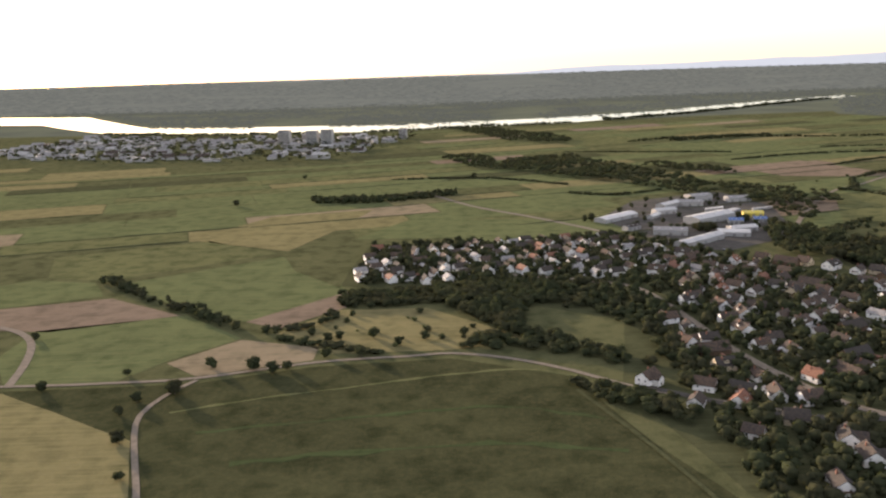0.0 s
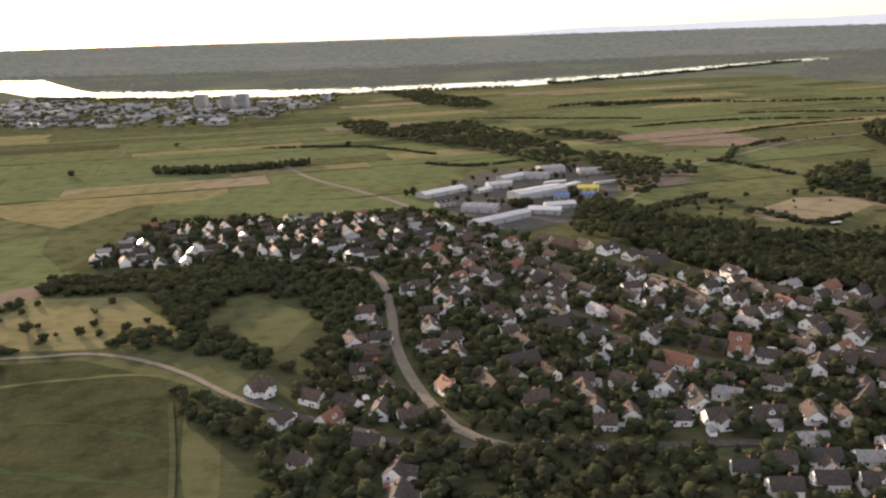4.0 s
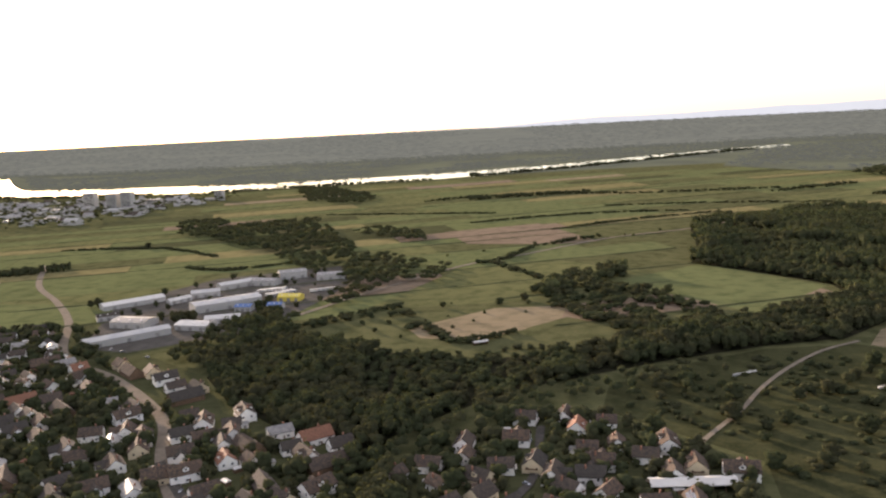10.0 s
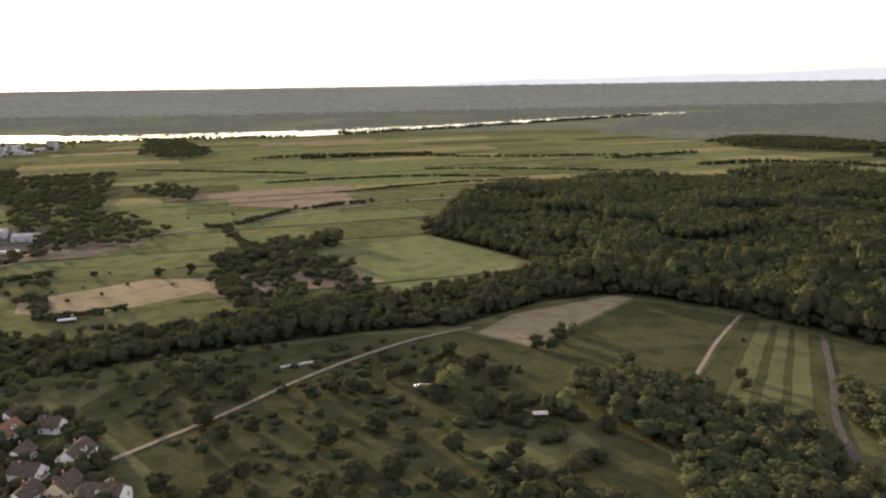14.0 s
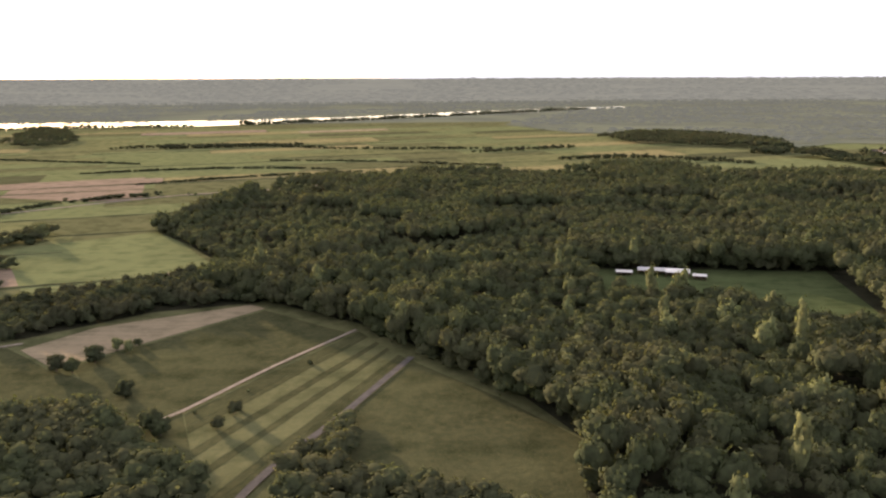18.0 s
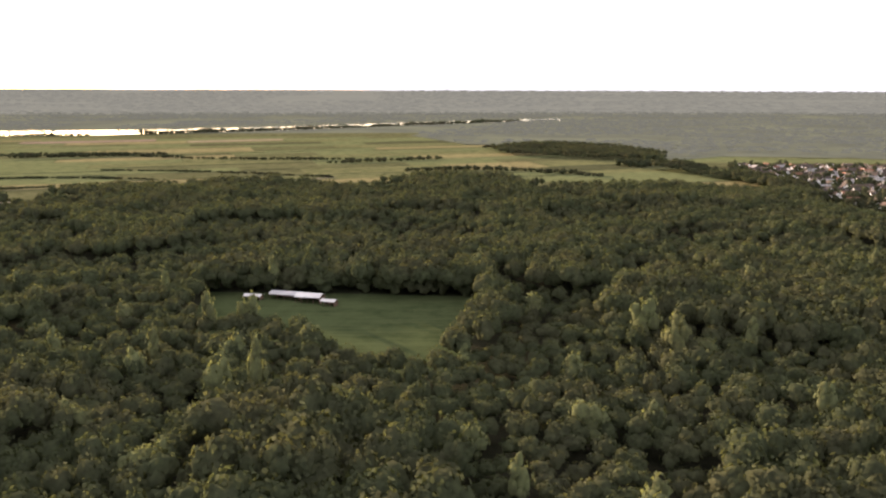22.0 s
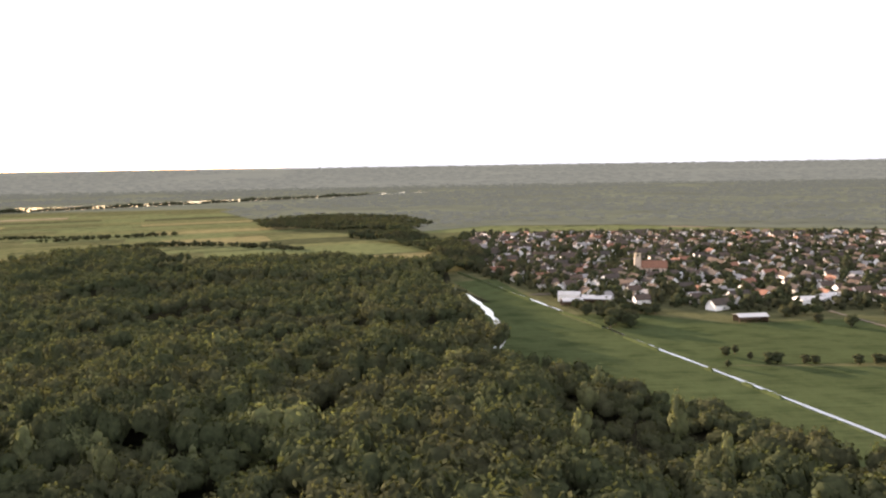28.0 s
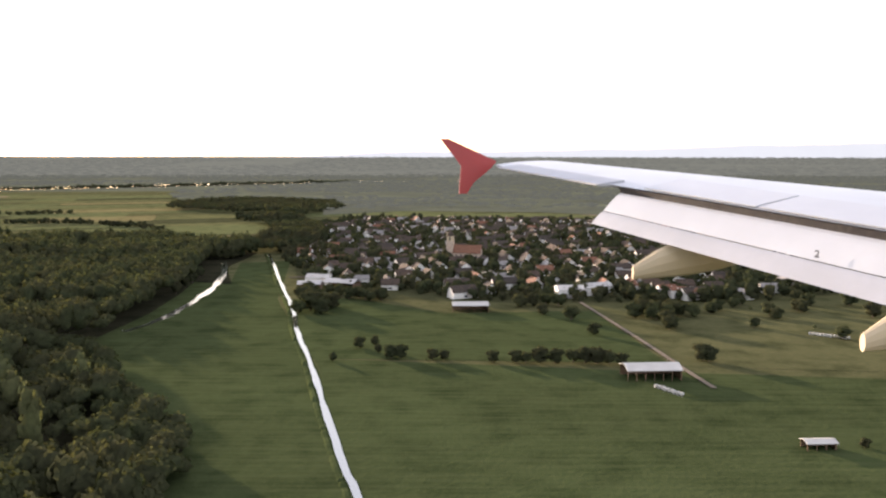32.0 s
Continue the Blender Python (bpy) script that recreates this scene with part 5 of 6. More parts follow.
part("bell_opening", boxed(-12.3, -3.26, 21, -10.7, -3.16, 24), GLASS, church)
church.matrix_basis = pose(2104, 1450, 0, 0, 0, -12)


def barn(x, y, length, wide, high, turn, roof_mat, label, posts=5):
    """An open-sided field barn: posts, back wall and a shallow roof."""
    top = empty("barn", label, "barn", "field barns")
    l, w = length / 2, wide / 2
    part("roof", prism(bmesh.new(), [(-w - 0.6, high), (0, high + wide * 0.17), (w + 0.6, high), (w + 0.6, high + 0.2), (0, high + wide * 0.17 + 0.25), (-w - 0.6, high + 0.2)], 0, -l - 0.4, l + 0.4), roof_mat, top)
    part("back_wall", boxed(-l, w - 0.2, 0, l, w, high - 0.02), WOOD, top)
    part("gable_wall", boxed(l - 0.2, -w, 0, l, w - 0.22, high - 0.02), WOOD, top)
    for k in range(posts):
        px = -l + 0.2 + (length - 0.6) * k / (posts - 1)
        part("post", boxed(px - 0.15, -w, 0, px + 0.15, -w + 0.3, high - 0.02), WOOD, top)
    top.matrix_basis = pose(x, y, 0, 0, 0, turn)
    return top


barn(2206, 1039, 26, 13, 5, 4, PALE_SHEET, "open timber barn with a pale roof on the meadow", 7)
barn(2117, 1194, 24, 11, 4.5, 3, PALE_SHEET, "open cattle shelter with a bright pale roof", 6)
barn(1990, 1272, 18, 12, 5, 1, PALE_SHEET, "timber barn with a pale roof at the rim of the village", 5)
barn(2014, 1282, 26, 14, 5, -20, PALE_SHEET, "long barn with a pale roof by the village", 6)
barn(2248, 951, 11, 5, 2.6, 4, PALE_SHEET, "small open field shelter with a pale roof", 4)
barn(721, 592, 42, 10, 4, 1, PALE_SHEET, "long stable with a pale sheet roof", 8)
barn(1323, 1002, 22, 9, 4, -14, PALE_SHEET, "long white-roofed shed in the forest glade", 5)
barn(1341, 994, 18, 11, 4.5, -12, PALE_SHEET, "grey-roofed club shed in the forest glade", 5)
barn(1356, 984, 10, 6, 3.5, -18, PALE_SHEET, "small white shed in the forest glade", 4)
barn(1300, 1000, 12, 6, 3, -10, PALE_SHEET, "low shed among the glade trees", 4)
barn(1653, 1208, 16, 7, 3.5, 0, PALE_SHEET, "white-roofed hut in a forest clearing", 4)
barn(939, 685, 7, 3.5, 2.6, 0, PALE_SHEET, "small white-roofed field hut", 3)
barn(608, 869, 12, 4, 2.6, 20, PALE_SHEET, "narrow white shelter between fields", 4)
for x, y, l, w, t in ((2190, 1256, 20, 17, 3), (2211, 1270, 24, 14, 25), (2274, 1256, 18, 12, -27), (2263, 1266, 13, 10, 3), (1992, 1298, 20, 9, -15)):
    hall(x, y, l, w, 6, t, PALE_SHEET if l > 19 else TILE_RED, PLASTER, "farm hall at the edge of the second village", 2.4, 2, "farm hall")


def crate_row(x, y, turn, count, label):
    top = empty("bale_row", label, "bales", "wrapped bales on the meadows")
    for k in range(count):
        bm = bmesh.new()
        bmesh.ops.create_cone(bm, cap_ends=True, segments=12, radius1=0.8, radius2=0.8, depth=1.4, matrix=pose(1.9 * k, 0.3 * (k % 3), 0.8, 90, 0, 12 * (k % 5)))
        bmesh.ops.bevel(bm, geom=bm.edges, offset=0.08, segments=1)
        part("bale", bm, PALE_SHEET, top)
    top.matrix_basis = pose(x, y, 0.1, 0, 0, turn)


crate_row(788, 764, 24, 11, "row of white wrapped bales beside the path")
crate_row(2205, 1022, -60, 9, "white wrapped bales beside the barn")
crate_row(2318, 1140, -35, 12, "line of pale bales on the pasture")
crate_row(872, 730, 8, 5, "few white bales between bushes")

# the town on the river: tower blocks and low white works
def block(x, y, length, wide, floors, turn, label, name="tower_block", category="building"):
    top = empty(name, label, category, "town by the river")
    high = floors * 3.0
    part("wall", boxed(-length / 2, -wide / 2, 0, length / 2, wide / 2, high), FACADE, top)
    part("roof", boxed(-length / 2 - 0.3, -wide / 2 - 0.3, high + 0.01, length / 2 + 0.3, wide / 2 + 0.3, high + 0.8), TILE_GREY, top)
    for k in range(floors):
        part("window_band", boxed(-length * 0.46, -wide / 2 - 0.1, k * 3.0 + 1.0, length * 0.46, -wide / 2 + 0.02, k * 3.0 + 2.3), GLASS, top)
    top.matrix_basis = pose(x, y, 0, 0, 0, turn)


for x, y, l, w, n, t in ((-505, 2440, 34, 18, 13, -14), (-415, 2380, 32, 18, 13, -14), (-372, 2372, 32, 18, 14, -14), (-172, 2500, 22, 18, 9, -10), (-445, 2460, 26, 16, 8, -14), (-330, 2440, 40, 16, 5, -10)):
    block(x, y, l, w, n, t, "white tower block by the river" if n > 7 else "low white apartment block by the river")
r = random.Random(91)
me_town = bpy.data.meshes.new("town_buildings")
for mat in (FACADE, TILE_GREY, TILE_DARK, FACADE):
    me_town.materials.append(mat)
bm = bmesh.new()
for px, py in zip(*scatter([(-1350, 2330), (-1250, 2900), (-800, 2680), (-150, 2560), (-190, 2350), (-300, 1960), (-780, 2020), (-1150, 2150)], 52, 92, 0.15)):
    if min(math.hypot(px - a, py - b) for a, b in ((-505, 2440), (-415, 2380), (-372, 2372), (-172, 2500))) > 40:
        piece, l, w, h = bmesh.new(), r.uniform(6, 24), r.uniform(6, 12), r.choice((4, 6, 6, 9))
        prism(piece, [(-w, 0), (w, 0), (w, h), (0, h + w * r.choice((0.1, 0.5, 0.6))), (-w, h)], 0, -l, l)
        roof = r.choice((1, 1, 2, 3))
        for f in piece.faces:
            f.material_index = roof if f.normal.z > 0.3 else 0
        piece.transform(pose(float(px), float(py), 0, 0, 0, r.uniform(-25, 25)))
        tmp = bpy.data.meshes.new("tmp")
        piece.to_mesh(tmp)
        piece.free()
        bm.from_mesh(tmp)
        bpy.data.meshes.remove(tmp)
bm.to_mesh(me_town)
bm.free()
tagged(new("town_buildings", me_town), "pale works and houses of the riverside town", "buildings", "", "stuff")

# ---- single trees, bushes and gardens ----
def tree(shape, wide, high, mat, label, name="tree", category="tree"):
    top = empty(name, label, category, "single trees")
    bm = bmesh.new()
    bmesh.ops.create_cone(bm, cap_ends=True, segments=8, radius1=0.035 * high, radius2=0.015 * high, depth=high * 0.6, matrix=pose(0, 0, high * 0.3))
    for k in range(4):
        bmesh.ops.create_cone(bm, cap_ends=False, segments=5, radius1=0.014 * high, radius2=0.004 * high, depth=high * 0.4, matrix=pose(0, 0, high * 0.45, 0, 35, 90 * k + 20) @ pose(0, 0, high * 0.2))
    part("trunk", bm, BARK, top)
    v, f, nor = shape
    part("crown", fast_mesh("crown", v * [wide, wide, high], f, mat, True, nor), mat, top)
    return top


LONE = [crown_shape(200 + i, 16, 460, 0.09, 1.0, 0.5, 0.36, 1.3) for i in range(4)]
LOW = [crown_shape(210 + i, 12, 280, 0.11, 0.9, 0.42, 0.36, 1.35) for i in range(3)]
TREES = [tree(LONE[0], 14, 12, LEAF_DARK, "single rounded green tree on open ground"), tree(LONE[1], 12, 11, LEAF, "single leafy green tree on open ground"), tree(LONE[2], 16, 17, LEAF_PALE, "broad pale grey-green willow"), tree(LONE[3], 9, 11, LEAF_DARK, "slim dark green tree")]
BUSHES = [tree(LOW[0], 7, 5.5, LEAF_DARK, "low round dark green bush", "bush", "bush"), tree(LOW[1], 6, 4.5, LEAF, "low spreading green bush", "bush", "bush"), tree(LOW[2], 5, 4, LEAF_PALE, "pale green bush in rough grass", "bush", "bush")]
planted_once = set()


def plant(proto, x, y, size, turn):
    m = pose(x, y, 0, 0, 0, turn) @ Matrix.Scale(size, 4)
    if proto in planted_once:
        ob = copy_thing(proto, m)
    else:
        planted_once.add(proto)
        ob = proto
    ob.matrix_basis = m
    return ob


rng = random.Random(404)
WEST_TREES = [(-332, 621), (-226, 536), (-124, 538), (-115, 543), (-139, 545), (-91, 568), (-40, 593), (-66, 569), (-87, 610), (-175, 640), (-202, 488), (-206, 467), (-191, 427), (-173, 382), (32, 1551), (-292, 1613), (-341, 1294), (-170, 548), (-274, 509), (-110, 620), (-95, 605), (-60, 610), (-20, 605), (10, 612), (100, 690), (130, 660), (-181, 500)]
for i, (x, y) in enumerate(WEST_TREES):
    plant(TREES[i % 2], x, y, rng.uniform(0.55, 0.95) * (1.3 if (x, y) == (-175, 640) else 1), rng.uniform(0, 360))
for x, y, k in ((300, 992, 1.0), (306, 986, 0.9), (297, 1001, 0.8), (310, 1000, 0.9), (278, 1010, 0.6), (370, 1040, 0.9), (376, 1048, 0.8), (405, 985, 1.0), (395, 1000, 1.1), (388, 990, 0.9), (240, 950, 0.5), (330, 1190, 0.8), (345, 1195, 0.9)):
    plant(TREES[0], x, y, k, rng.uniform(0, 360))
yard_rng = random.Random(415)
HALL_SPOTS = [(h[0], h[1], max(h[2], h[3]) / 2 + 5) for h in HALLS]
for x, y in zip(*scatter([(205, 1090), (264, 1215), (405, 1275), (436, 1148), (400, 965), (300, 892), (256, 905)], 22, 416, 0.25)):
    if all(math.hypot(x - a, y - b) > c for a, b, c in HALL_SPOTS) and not (340 < x < 440 and 1090 < y < 1150):
        plant(TREES[yard_rng.choice((0, 0, 1, 3))], float(x), float(y), yard_rng.uniform(0.4, 0.8), yard_rng.uniform(0, 360))
for x, y, k in ((1893, 1246, 1.1), (1890, 1274, 1.0), (1886, 1300, 1.1), (1882, 1330, 1.0)):
    plant(TREES[3], x, y, k, yard_rng.uniform(0, 360))
for x, y in ((172, 1074), (181, 1073), (300, 990), (309, 986), (318, 992), (316, 1000), (302, 1000)):
    plant(TREES[3], x, y, rng.uniform(0.9, 1.2), rng.uniform(0, 360))
for x, y, s in ((674, 1064, 1.0), (680, 1070, 0.9), (754, 1150, 1.2), (764, 1152, 1.1), (893, 713, 1.15), (953, 686, 0.9), (967, 827, 0.5), (975, 824, 0.45), (760, 1160, 1.0)):
    plant(TREES[2] if s != 1.2 else TREES[0], x, y, s, rng.uniform(0, 360))
MEADOW_TREES = [(2191, 1128, 0.7), (2242, 1072, 0.75), (2239, 1146, 0.8), (2279, 1201, 0.7), (2299, 1222, 0.7), (2343, 1122, 0.7), (2292, 1157, 0.6), (2049, 1056, 0.5), (2078, 1064, 0.7), (2083, 1065, 0.7), (2100, 1063, 0.55), (2106, 1063, 0.5), (2131, 1060, 0.6), (2143, 1060, 0.65), (2148, 1061, 0.6), (2155, 1061, 0.8), (2163, 1061, 0.75), (2172, 1063, 0.75), (2178, 1063, 0.8), (2184, 1062, 0.8), (2190, 1061, 0.75), (2196, 1060, 0.6), (2058, 1085, 0.6), (2066, 1090, 0.6), (2265, 953, 0.35), (2070, 1075, 0.5)]
for x, y, s in MEADOW_TREES:
    plant(TREES[rng.choice((0, 1, 3, 0))], x, y, s, rng.uniform(0, 360))
# tall pale poplars and willows by the stream and the village edge
for x, y, s in ((1665, 888, 1.5), (1672, 880, 1.3), (1711, 898, 1.55), (1720, 893, 1.4), (1574, 856, 1.2), (1809, 895, 1.9), (1800, 900, 1.8), (1815, 885, 1.6), (1880, 1000, 1.6), (1884, 1010, 1.5), (1792, 900, 1.6), (1760, 940, 1.4), (1850, 1060, 1.4), (1500, 765, 1.3), (1440, 700, 1.3), (1330, 720, 1.3), (1290, 760, 1.2), (1360, 700, 1.25), (1235, 790, 1.2), (1410, 660, 1.3)):
    plant(TREES[2], x, y, s, rng.uniform(0, 360))
for x, y in ((2028, 1232), (2034, 1236), (2040, 1230), (2047, 1236), (2052, 1230), (2045, 1225), (1996, 1252), (1992, 1258), (2230, 1190), (2238, 1186), (2246, 1184), (2254, 1190), (2262, 1186), (2240, 1196), (2250, 1198), (2234, 1178), (2258, 1200), (2150, 1210), (2160, 1215), (2170, 1220), (2010, 1250), (2018, 1246)):
    plant(TREES[rng.choice((0, 1))], x, y, rng.uniform(0.7, 1.0), rng.uniform(0, 360))


def sprinkle(poly, spacing, seed, protos, lo, hi, gaps=0.3, keep=()):
    x, y = scatter(poly, spacing, seed, gaps)
    r = random.Random(seed)
    for a, b in zip(x, y):
        if not any(inside(a, b, k) for k in keep):
            plant(r.choice(protos), float(a), float(b), r.uniform(lo, hi), r.uniform(0, 360))


sprinkle([(-100, 685), (10, 675), (45, 600), (20, 585), (-90, 585)], 19, 501, BUSHES, 0.6, 1.2, 0.5)
sprinkle([(460, 1000), (640, 1050), (680, 990), (560, 900), (480, 900)], 26, 502, BUSHES + TREES[:2], 0.45, 0.8, 0.45)
sprinkle([(1040, 735), (1090, 830), (1120, 790), (1080, 690)], 22, 506, BUSHES, 0.35, 0.7, 0.4)
for x, y in ((716, 666), (775, 715), (751, 745), (843, 722), (866, 752), (879, 762), (888, 740), (905, 750), (919, 739), (837, 722), (833, 656), (856, 670), (793, 672), (927, 692), (927, 676), (952, 692), (954, 683), (800, 623), (794, 612), (809, 606), (838, 605), (851, 616), (868, 622), (866, 605), (891, 610), (942, 615), (944, 603), (947, 794), (963, 806), (999, 757), (971, 667), (927, 598), (815, 714), (823, 723), (890, 779), (857, 741), (765, 681), (780, 665), (767, 612), (894, 648), (923, 640)):
    plant(TREES[rng.choice((0, 0, 1))], x, y, rng.uniform(0.6, 1.15), rng.uniform(0, 360))
sprinkle([(700, 720), (760, 630), (760, 560), (900, 560), (940, 700), (930, 790), (860, 800)], 34, 504, BUSHES, 0.6, 1.3, 0.45)
for x, y, s in ((890, 752, 0.9), (879, 738, 1.0), (1027, 717, 1.1), (1033, 712, 0.9), (1057, 719, 0.7), (1060, 736, 0.7), (957, 791, 0.9), (976, 835, 0.5), (885, 711, 1.1), (911, 687, 1.3), (946, 690, 1.2)):
    plant(TREES[1], x, y, s, rng.uniform(0, 360))
sprinkle([(500, 1250), (760, 1420), (1000, 1540), (930, 1560), (700, 1440), (520, 1320)], 42, 508, BUSHES, 0.7, 1.2, 0.5)
for x, y in ((2223, 1179), (2232, 1188), (2237, 1174), (2247, 1189), (2235, 1218), (2249, 1229), (2254, 1209), (2240, 1154), (2277, 1200), (2285, 1211), (2299, 1222), (2306, 1232), (2314, 1184), (2313, 1193), (2327, 1280), (2338, 1214), (2353, 1235), (2379, 1197), (2239, 1072), (2332, 1129), (2285, 1242), (2300, 1254), (2353, 1257), (2381, 1236), (2182, 1168), (2165, 1185), (2178, 1215), (2155, 1214), (2003, 1176), (2009, 1186), (2018, 1177), (2022, 1196), (2005, 1216), (1994, 1227), (2012, 1200)):
    plant(TREES[rng.choice((0, 1))], x, y, rng.uniform(0.7, 1.05) * (1.25 if x < 2030 else 1), rng.uniform(0, 360))
sprinkle([(2290, 1100), (2290, 1230), (2520, 1230), (2520, 1100)], 30, 509, BUSHES + TREES[:1], 0.6, 1.0, 0.45)

# sheds, greenhouses and terraces behind the houses
def garden_shed(length, wide, high, roof_mat, wall_mat, label):
    top = empty("garden_shed", label, "shed", "sheds in the gardens")
    l, w = length / 2, wide / 2
    part("wall", boxed(-l, -w, 0, l, w, high), wall_mat, top)
    part("roof", prism(bmesh.new(), [(-w - 0.3, high + 0.01), (w + 0.3, high + 0.01), (w + 0.3, high + 0.2), (0, high + 0.2 + wide * 0.22), (-w - 0.3, high + 0.2)], 0, -l - 0.3, l + 0.3), roof_mat, top)
    part("shed_door", boxed(-0.45, -w - 0.06, 0, 0.45, -w + 0.02, min(2.0, high - 0.1)), WOOD, top)
    return top


SHEDS = [garden_shed(5, 3.2, 2.4, PALE_SHEET, WOOD, "small timber garden shed with a pale roof"), garden_shed(6.5, 3.6, 2.5, TILE_GREY, PLASTER, "white garage with a grey roof in a garden"), garden_shed(4, 3, 2.3, TILE_RED, WOOD, "small brown garden hut with a red roof")]
r = random.Random(611)
shed_places = []
for poly, seed in (([(-90, 790), (-88, 930), (205, 960), (330, 800), (430, 680), (520, 630), (510, 430), (170, 380), (160, 640), (60, 780)], 612), ([(545, 430), (575, 620), (640, 690), (690, 690), (745, 600), (735, 430)], 613)):
    for x, y in zip(*scatter(poly, 31, seed, 0.1)):
        near = min((x - a) ** 2 + (y - b) ** 2 for a, b in TAKEN)
        if 90 < near < 400 and street_turn(x, y)[1] > 7:
            shed_places.append((float(x), float(y)))
for x, y in shed_places[:170]:
    settle(SHEDS, x, y, street_turn(x, y)[0] + r.choice((0, 90)) + r.uniform(-15, 15), r, [4, 3, 2])
for h in SHEDS:
    if h not in used:
        settle([h], 300, 700 + 10 * len(used), 0, r)

# garden trees between the houses
def gardens(poly, spacing, seed, clear, wide, high, shapes, label):
    x, y = scatter(poly, spacing, seed, 0.12)
    t = np.array(TAKEN)
    near = np.array([np.min((t[:, 0] - a) ** 2 + (t[:, 1] - b) ** 2) for a, b in zip(x, y)])
    ok = near > clear ** 2
    for line in STREETS:
        ok &= off_line(x, y, line) > 6
    x, y = x[ok], y[ok]
    r = np.random.default_rng(seed)
    size = r.uniform(0.45, 1.45, len(x))
    v, f, nor = planted(np.stack([x, y, wide * size, high * size], 1), shapes, seed)
    tagged(part("garden_trees", fast_mesh("garden_trees", v, f, LEAF_DARK, True, nor), LEAF_DARK), label, "garden trees", "", "stuff")


gardens([(-95, 780), (-92, 950), (210, 975), (330, 800), (440, 690), (530, 640), (520, 400), (150, 340), (150, 640), (60, 760)], 7.6, 601, 7.4, 10.5, 9, GARDEN_CROWNS, "dark garden trees and hedges between the houses")
gardens([(520, 400), (545, 530), (570, 640), (640, 700), (690, 700), (755, 600), (740, 400)], 7.6, 602, 7.4, 10.5, 9, GARDEN_CROWNS, "garden trees on the upper village streets")
gardens([(1930, 1440), (1890, 1560), (1880, 1790), (1930, 1950), (2640, 1880), (2640, 1470), (2400, 1290), (2310, 1240), (2150, 1225), (1990, 1290)], 8.4, 603, 7.8, 10, 10, GARDEN_CROWNS, "garden trees in the second village")
gardens([(-1300, 2200), (-1200, 2950), (-120, 2600), (-150, 2300), (-300, 1900), (-800, 1950)], 27, 604, 10, 24, 13, FAR_CROWNS, "trees of the town by the river")

# ---- the aircraft's wing, as it stands at the end of the flight ----
WHITE_PAINT = plain("white_wing_paint", (0.5, 0.52, 0.56), (0.44, 0.46, 0.5), 0.9, 0.35, 0.0, 0.5, 0.02)
GREY_PAINT = plain("grey_wing_paint", (0.4, 0.41, 0.45), (0.35, 0.36, 0.39), 1.2, 0.4, 0.0, 0.5, 0.02)
RED_PAINT = plain("red_wingtip_paint", (0.4, 0.045, 0.05), (0.34, 0.04, 0.045), 1.0, 0.35, 0.0, 0.5, 0.02)
DARK_GAP = plain("dark_seal", (0.05, 0.045, 0.04), (0.035, 0.03, 0.03), 2.0, 0.7)
AHEAD = Vector((0.98, 0.2, 0.0))


def trailing(d):
    """The wing's fixed trailing edge at depth d from the window."""
    return Vector((1.03 + 0.52 * (15.5 - d), d, -0.2 - 0.085 * (15.5 - d)))


def chord(d):
    return 1.55 + 0.27 * (15.5 - d)


def loft(sections):
    bm = bmesh.new()
    rings = [[bm.verts.new(p) for p in s] for s in sections]
    for a, b in zip(rings, rings[1:]):
        for i in range(len(a)):
            j = (i + 1) % len(a)
            bm.faces.new((a[i], a[j], b[j], b[i]))
    bm.faces.new(rings[0])
    bm.faces.new(rings[-1][::-1])
    bmesh.ops.recalc_face_normals(bm, faces=bm.faces)
    return bm


def foil(start, length, thick, way, up, drop=0.0, n=9):
    """A closed aerofoil outline from its trailing edge forwards."""
    top, low = [], []
    for k in range(n + 1):
        s = k / n
        h = thick * length * (1.8 * s ** 0.9 * (1 - s) ** 0.5)
        base = start + way * (length * s) + up * (drop * s * s)
        top.append(base + up * h)
        low.append(base - up * h * 0.75)
    return top + low[::-1][1:-1]


UP = Vector((0, 0, 1))
wing = empty("aircraft_wing", "white airliner wing with extended flaps and red wingtip fence", "wing")
DEPTHS = [15.6, 14.5, 13.2, 12.0, 10.5, 9.0, 7.5, 6.2, 5.2]
part("wing_box", loft([foil(trailing(d), chord(d), 0.075, AHEAD, UP) for d in DEPTHS]), WHITE_PAINT, wing)
FLAP = Vector((-0.62, -0.12, -0.62)).normalized()
FLAP_UP = Vector((-0.6, 0, 0.8)).normalized()


def flap_at(d, lead, length):
    s = 0.7 + 0.03 * (12.4 - d)
    return foil(trailing(d) + Vector((0.06, 0, -0.1)) + FLAP * (lead + length) * s, length * s, 0.07, -FLAP, FLAP_UP, 0, 6)


IN = [12.4, 11.0, 9.5, 8.0, 6.5, 5.3]
part("flap", loft([flap_at(d, 0.0, 0.56) for d in IN]), WHITE_PAINT, wing, "white extended flap")
part("flap_tab", loft([flap_at(d, 0.575, 0.37) for d in IN]), GREY_PAINT, wing, "pale grey rear flap panel")
part("flap_gap", loft([[trailing(d) + Vector(o) for o in ((0.3, 0, -0.03), (0.02, 0, -0.02), (0.05, 0, -0.12), (0.3, 0, -0.14))] for d in IN]), DARK_GAP, wing)
part("aileron", loft([[trailing(d) + Vector(o) for o in ((0.25, 0, 0.06), (-0.18, 0, 0.0), (-0.18, 0, -0.02), (0.25, 0, -0.06))] for d in (15.2, 14.0, 12.6)]), GREY_PAINT, wing)
for a, b in ((11.9, 10.1), (10.05, 8.4), (8.35, 6.6)):
    def lid(d):
        t = trailing(d)
        return [t + AHEAD * s + UP * h for s, h in ((0.02, 0.035), (0.62, 0.165), (0.62, 0.15), (0.02, 0.02))]
    part("spoiler", loft([lid(a), lid(b)]), WHITE_PAINT, wing)
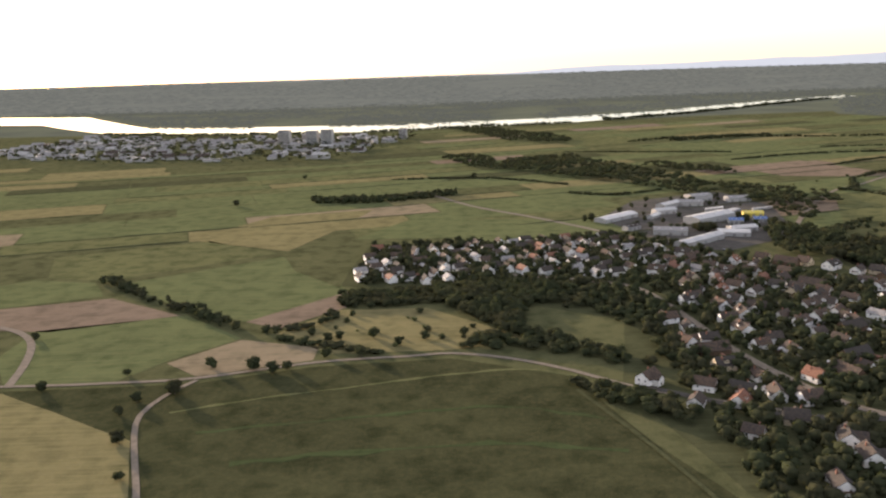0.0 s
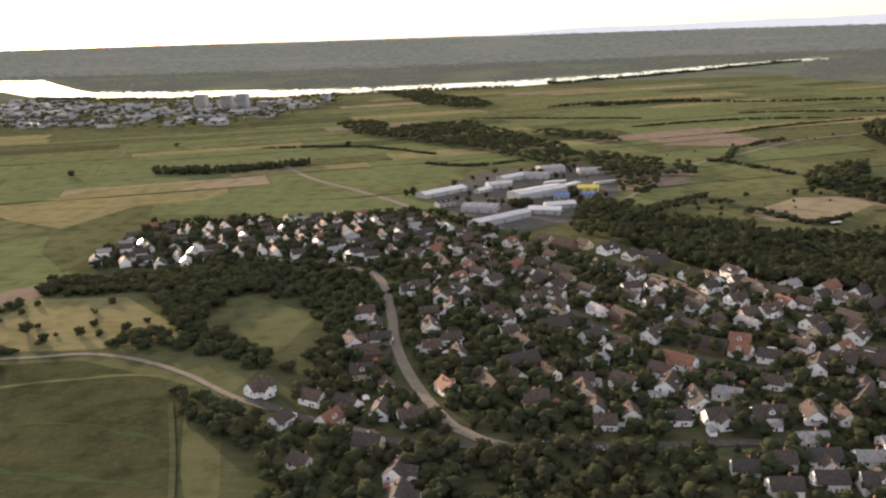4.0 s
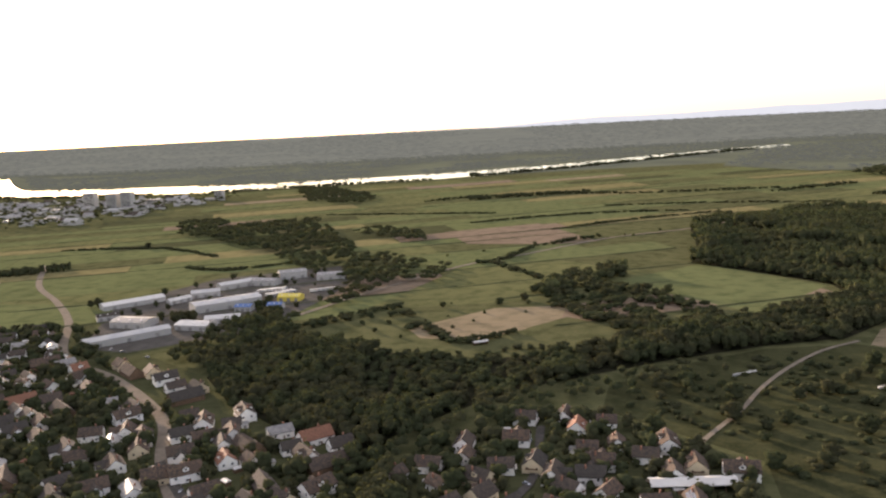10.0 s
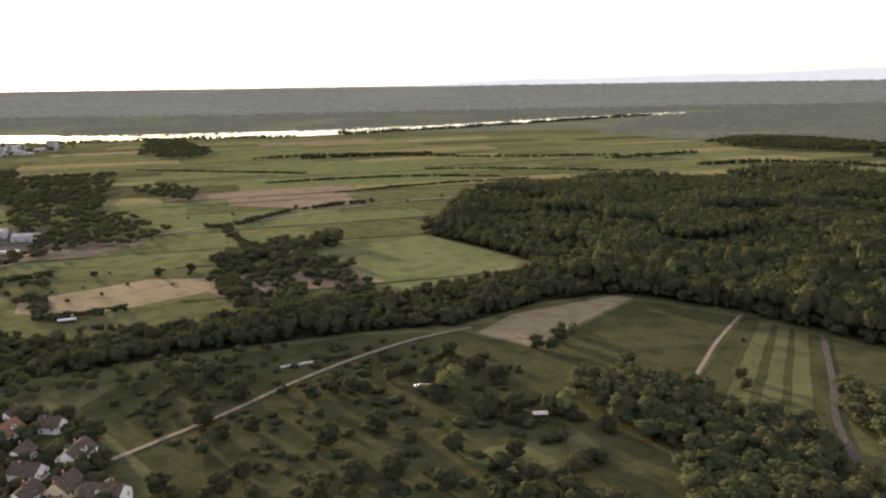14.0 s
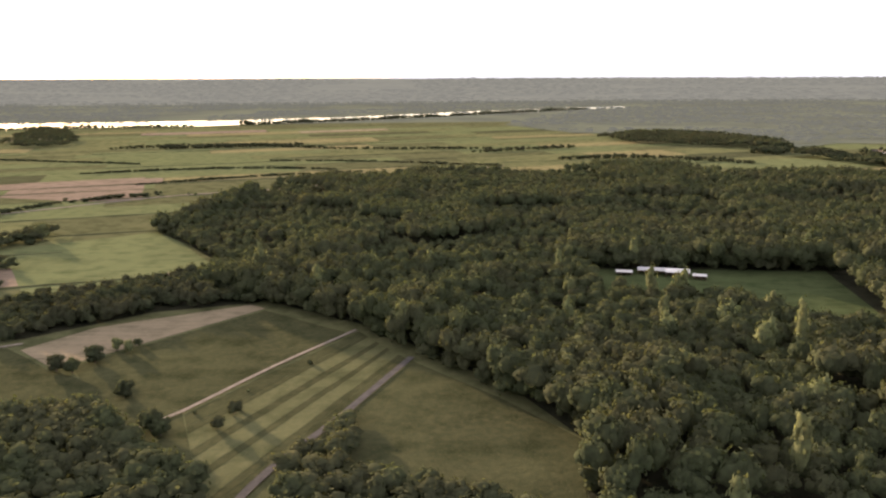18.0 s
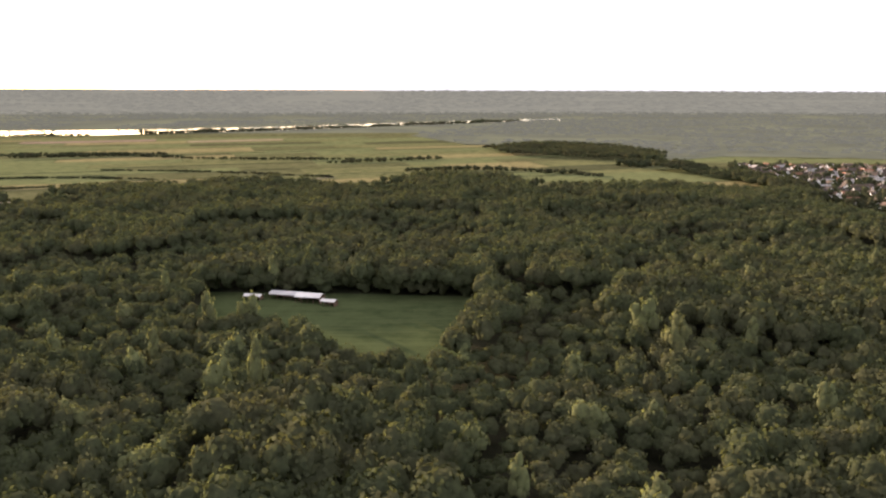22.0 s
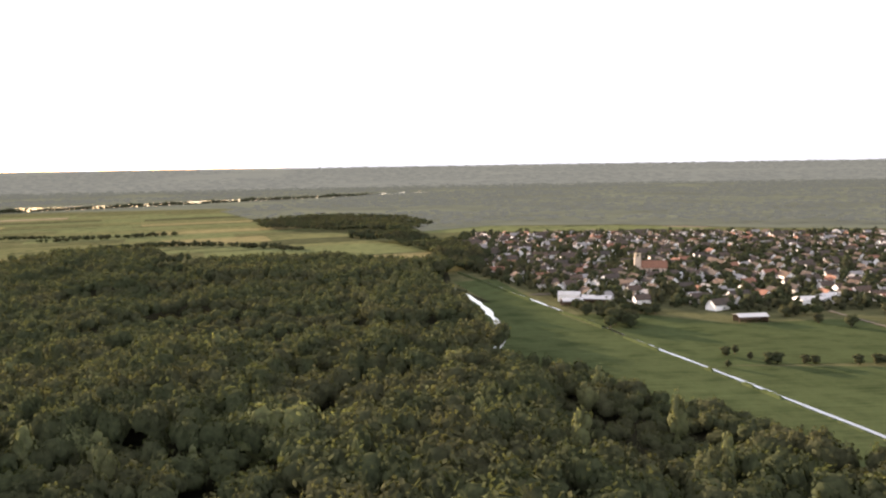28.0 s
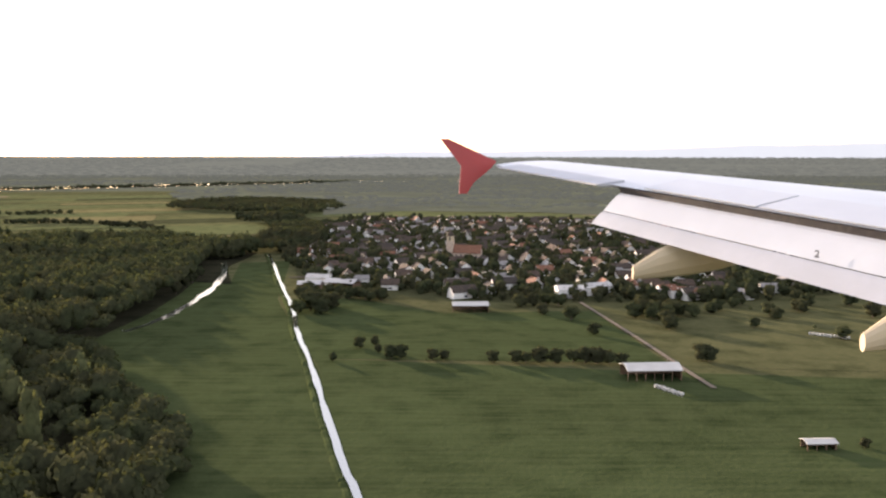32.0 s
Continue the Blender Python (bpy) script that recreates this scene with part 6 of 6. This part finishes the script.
for d in (11.0, 8.0, 5.6):
    t = trailing(d) + Vector((0, 0, -0.36))
    rings = []
    for k in range(9):
        s = k / 8
        r = 0.3 * (math.sin(math.pi * (0.06 + 0.9 * s)) ** 0.7)
        c = t + AHEAD * (-0.85 + 2.6 * s) + UP * (-0.62 + 0.55 * s ** 0.8)
        rings.append([c + Vector((0, math.cos(q), 0)) * r * 0.6 + UP * math.sin(q) * r for q in [i * math.pi / 6 for i in range(12)]])
    part("flap_track_fairing", loft(rings), CREAM, wing, "cream pointed flap track fairing")
TIP = [(-0.05, 0.42), (0.1, 0.42), (1.03, 0.0), (0.92, -0.14), (0.6, -0.4), (0.46, -0.62), (0.3, -0.62), (0.34, -0.08)]
bm = bmesh.new()
lo = [bm.verts.new((x, 15.62 + 0.2 * x, z - 0.12)) for x, z in TIP]
hi = [bm.verts.new((x, 15.7 + 0.2 * x, z - 0.12)) for x, z in TIP]
bm.faces.new(lo)
bm.faces.new(hi[::-1])
for i in range(len(TIP)):
    bm.faces.new((lo[i], hi[i], hi[(i + 1) % len(TIP)], lo[(i + 1) % len(TIP)]))
bmesh.ops.recalc_face_normals(bm, faces=bm.faces)
part("wingtip_fence", bm, RED_PAINT, wing, "red arrow-shaped wingtip fence")
txt = bpy.data.curves.new("flap_number", "FONT")
txt.body, txt.size, txt.extrude = "2", 0.13, 0.001
txt_ob = new("flap_number", txt)
txt_mesh = bpy.data.meshes.new_from_object(txt_ob)
bpy.data.objects.remove(txt_ob)
txt_mesh.materials.append(DARK_GAP)
mark = part("flap_number", txt_mesh, DARK_GAP, wing)
_p = trailing(9.0) + Vector((0.06, 0, -0.1)) + FLAP * 0.48 + FLAP_UP * 0.09
mark.matrix_basis = Matrix.Translation(_p) @ pose(0, 0, 0, 55, 0, -25)
_e = PATH[-1]
wing.matrix_basis = pose(_e[1] / MODEL, _e[2] / MODEL, _e[3] / MODEL, 0, 0, _e[6])

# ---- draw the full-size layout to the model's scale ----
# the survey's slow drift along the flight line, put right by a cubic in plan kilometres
DRIFT_X = [6.3, -13.89, 21.45, -3.36, 18.29, 1.42, -4.41, -24.0, 9.38, 3.22]
DRIFT_Y = [7.53, 8.3, -22.77, 1.75, -36.35, 17.11, 6.78, 36.85, -0.45, -16.01]


def put_right(x, y):
    """Corrected plan places, for arrays of drawn ones."""
    u, v = np.clip(x, -2500, 4200) / 1000, np.clip(y, 250, 3600) / 1000
    terms = [u ** i * v ** j for i in range(4) for j in range(4 - i)]
    return x + sum(c * k for c, k in zip(DRIFT_X, terms)), y + sum(c * k for c, k in zip(DRIFT_Y, terms))


for ob in scene.objects:
    if ob.parent is None and ob.type == "MESH" and ob.location.length == 0:
        co = np.empty(len(ob.data.vertices) * 3, np.float32)
        ob.data.vertices.foreach_get("co", co)
        co = co.reshape(-1, 3)
        co[:, 0], co[:, 1] = put_right(co[:, 0].astype(float), co[:, 1].astype(float))
        ob.data.vertices.foreach_set("co", co.ravel())
        ob.data.update()
    elif ob.parent is None and ob.type in ("MESH", "EMPTY") and ob is not wing:
        px, py = put_right(np.array([ob.location.x]), np.array([ob.location.y]))
        ob.location.x, ob.location.y = float(px[0]), float(py[0])
for me in bpy.data.meshes:
    me.transform(Matrix.Scale(MODEL, 4))
for ob in scene.objects:
    if ob.type in ("MESH", "EMPTY"):
        ob.location *= MODEL
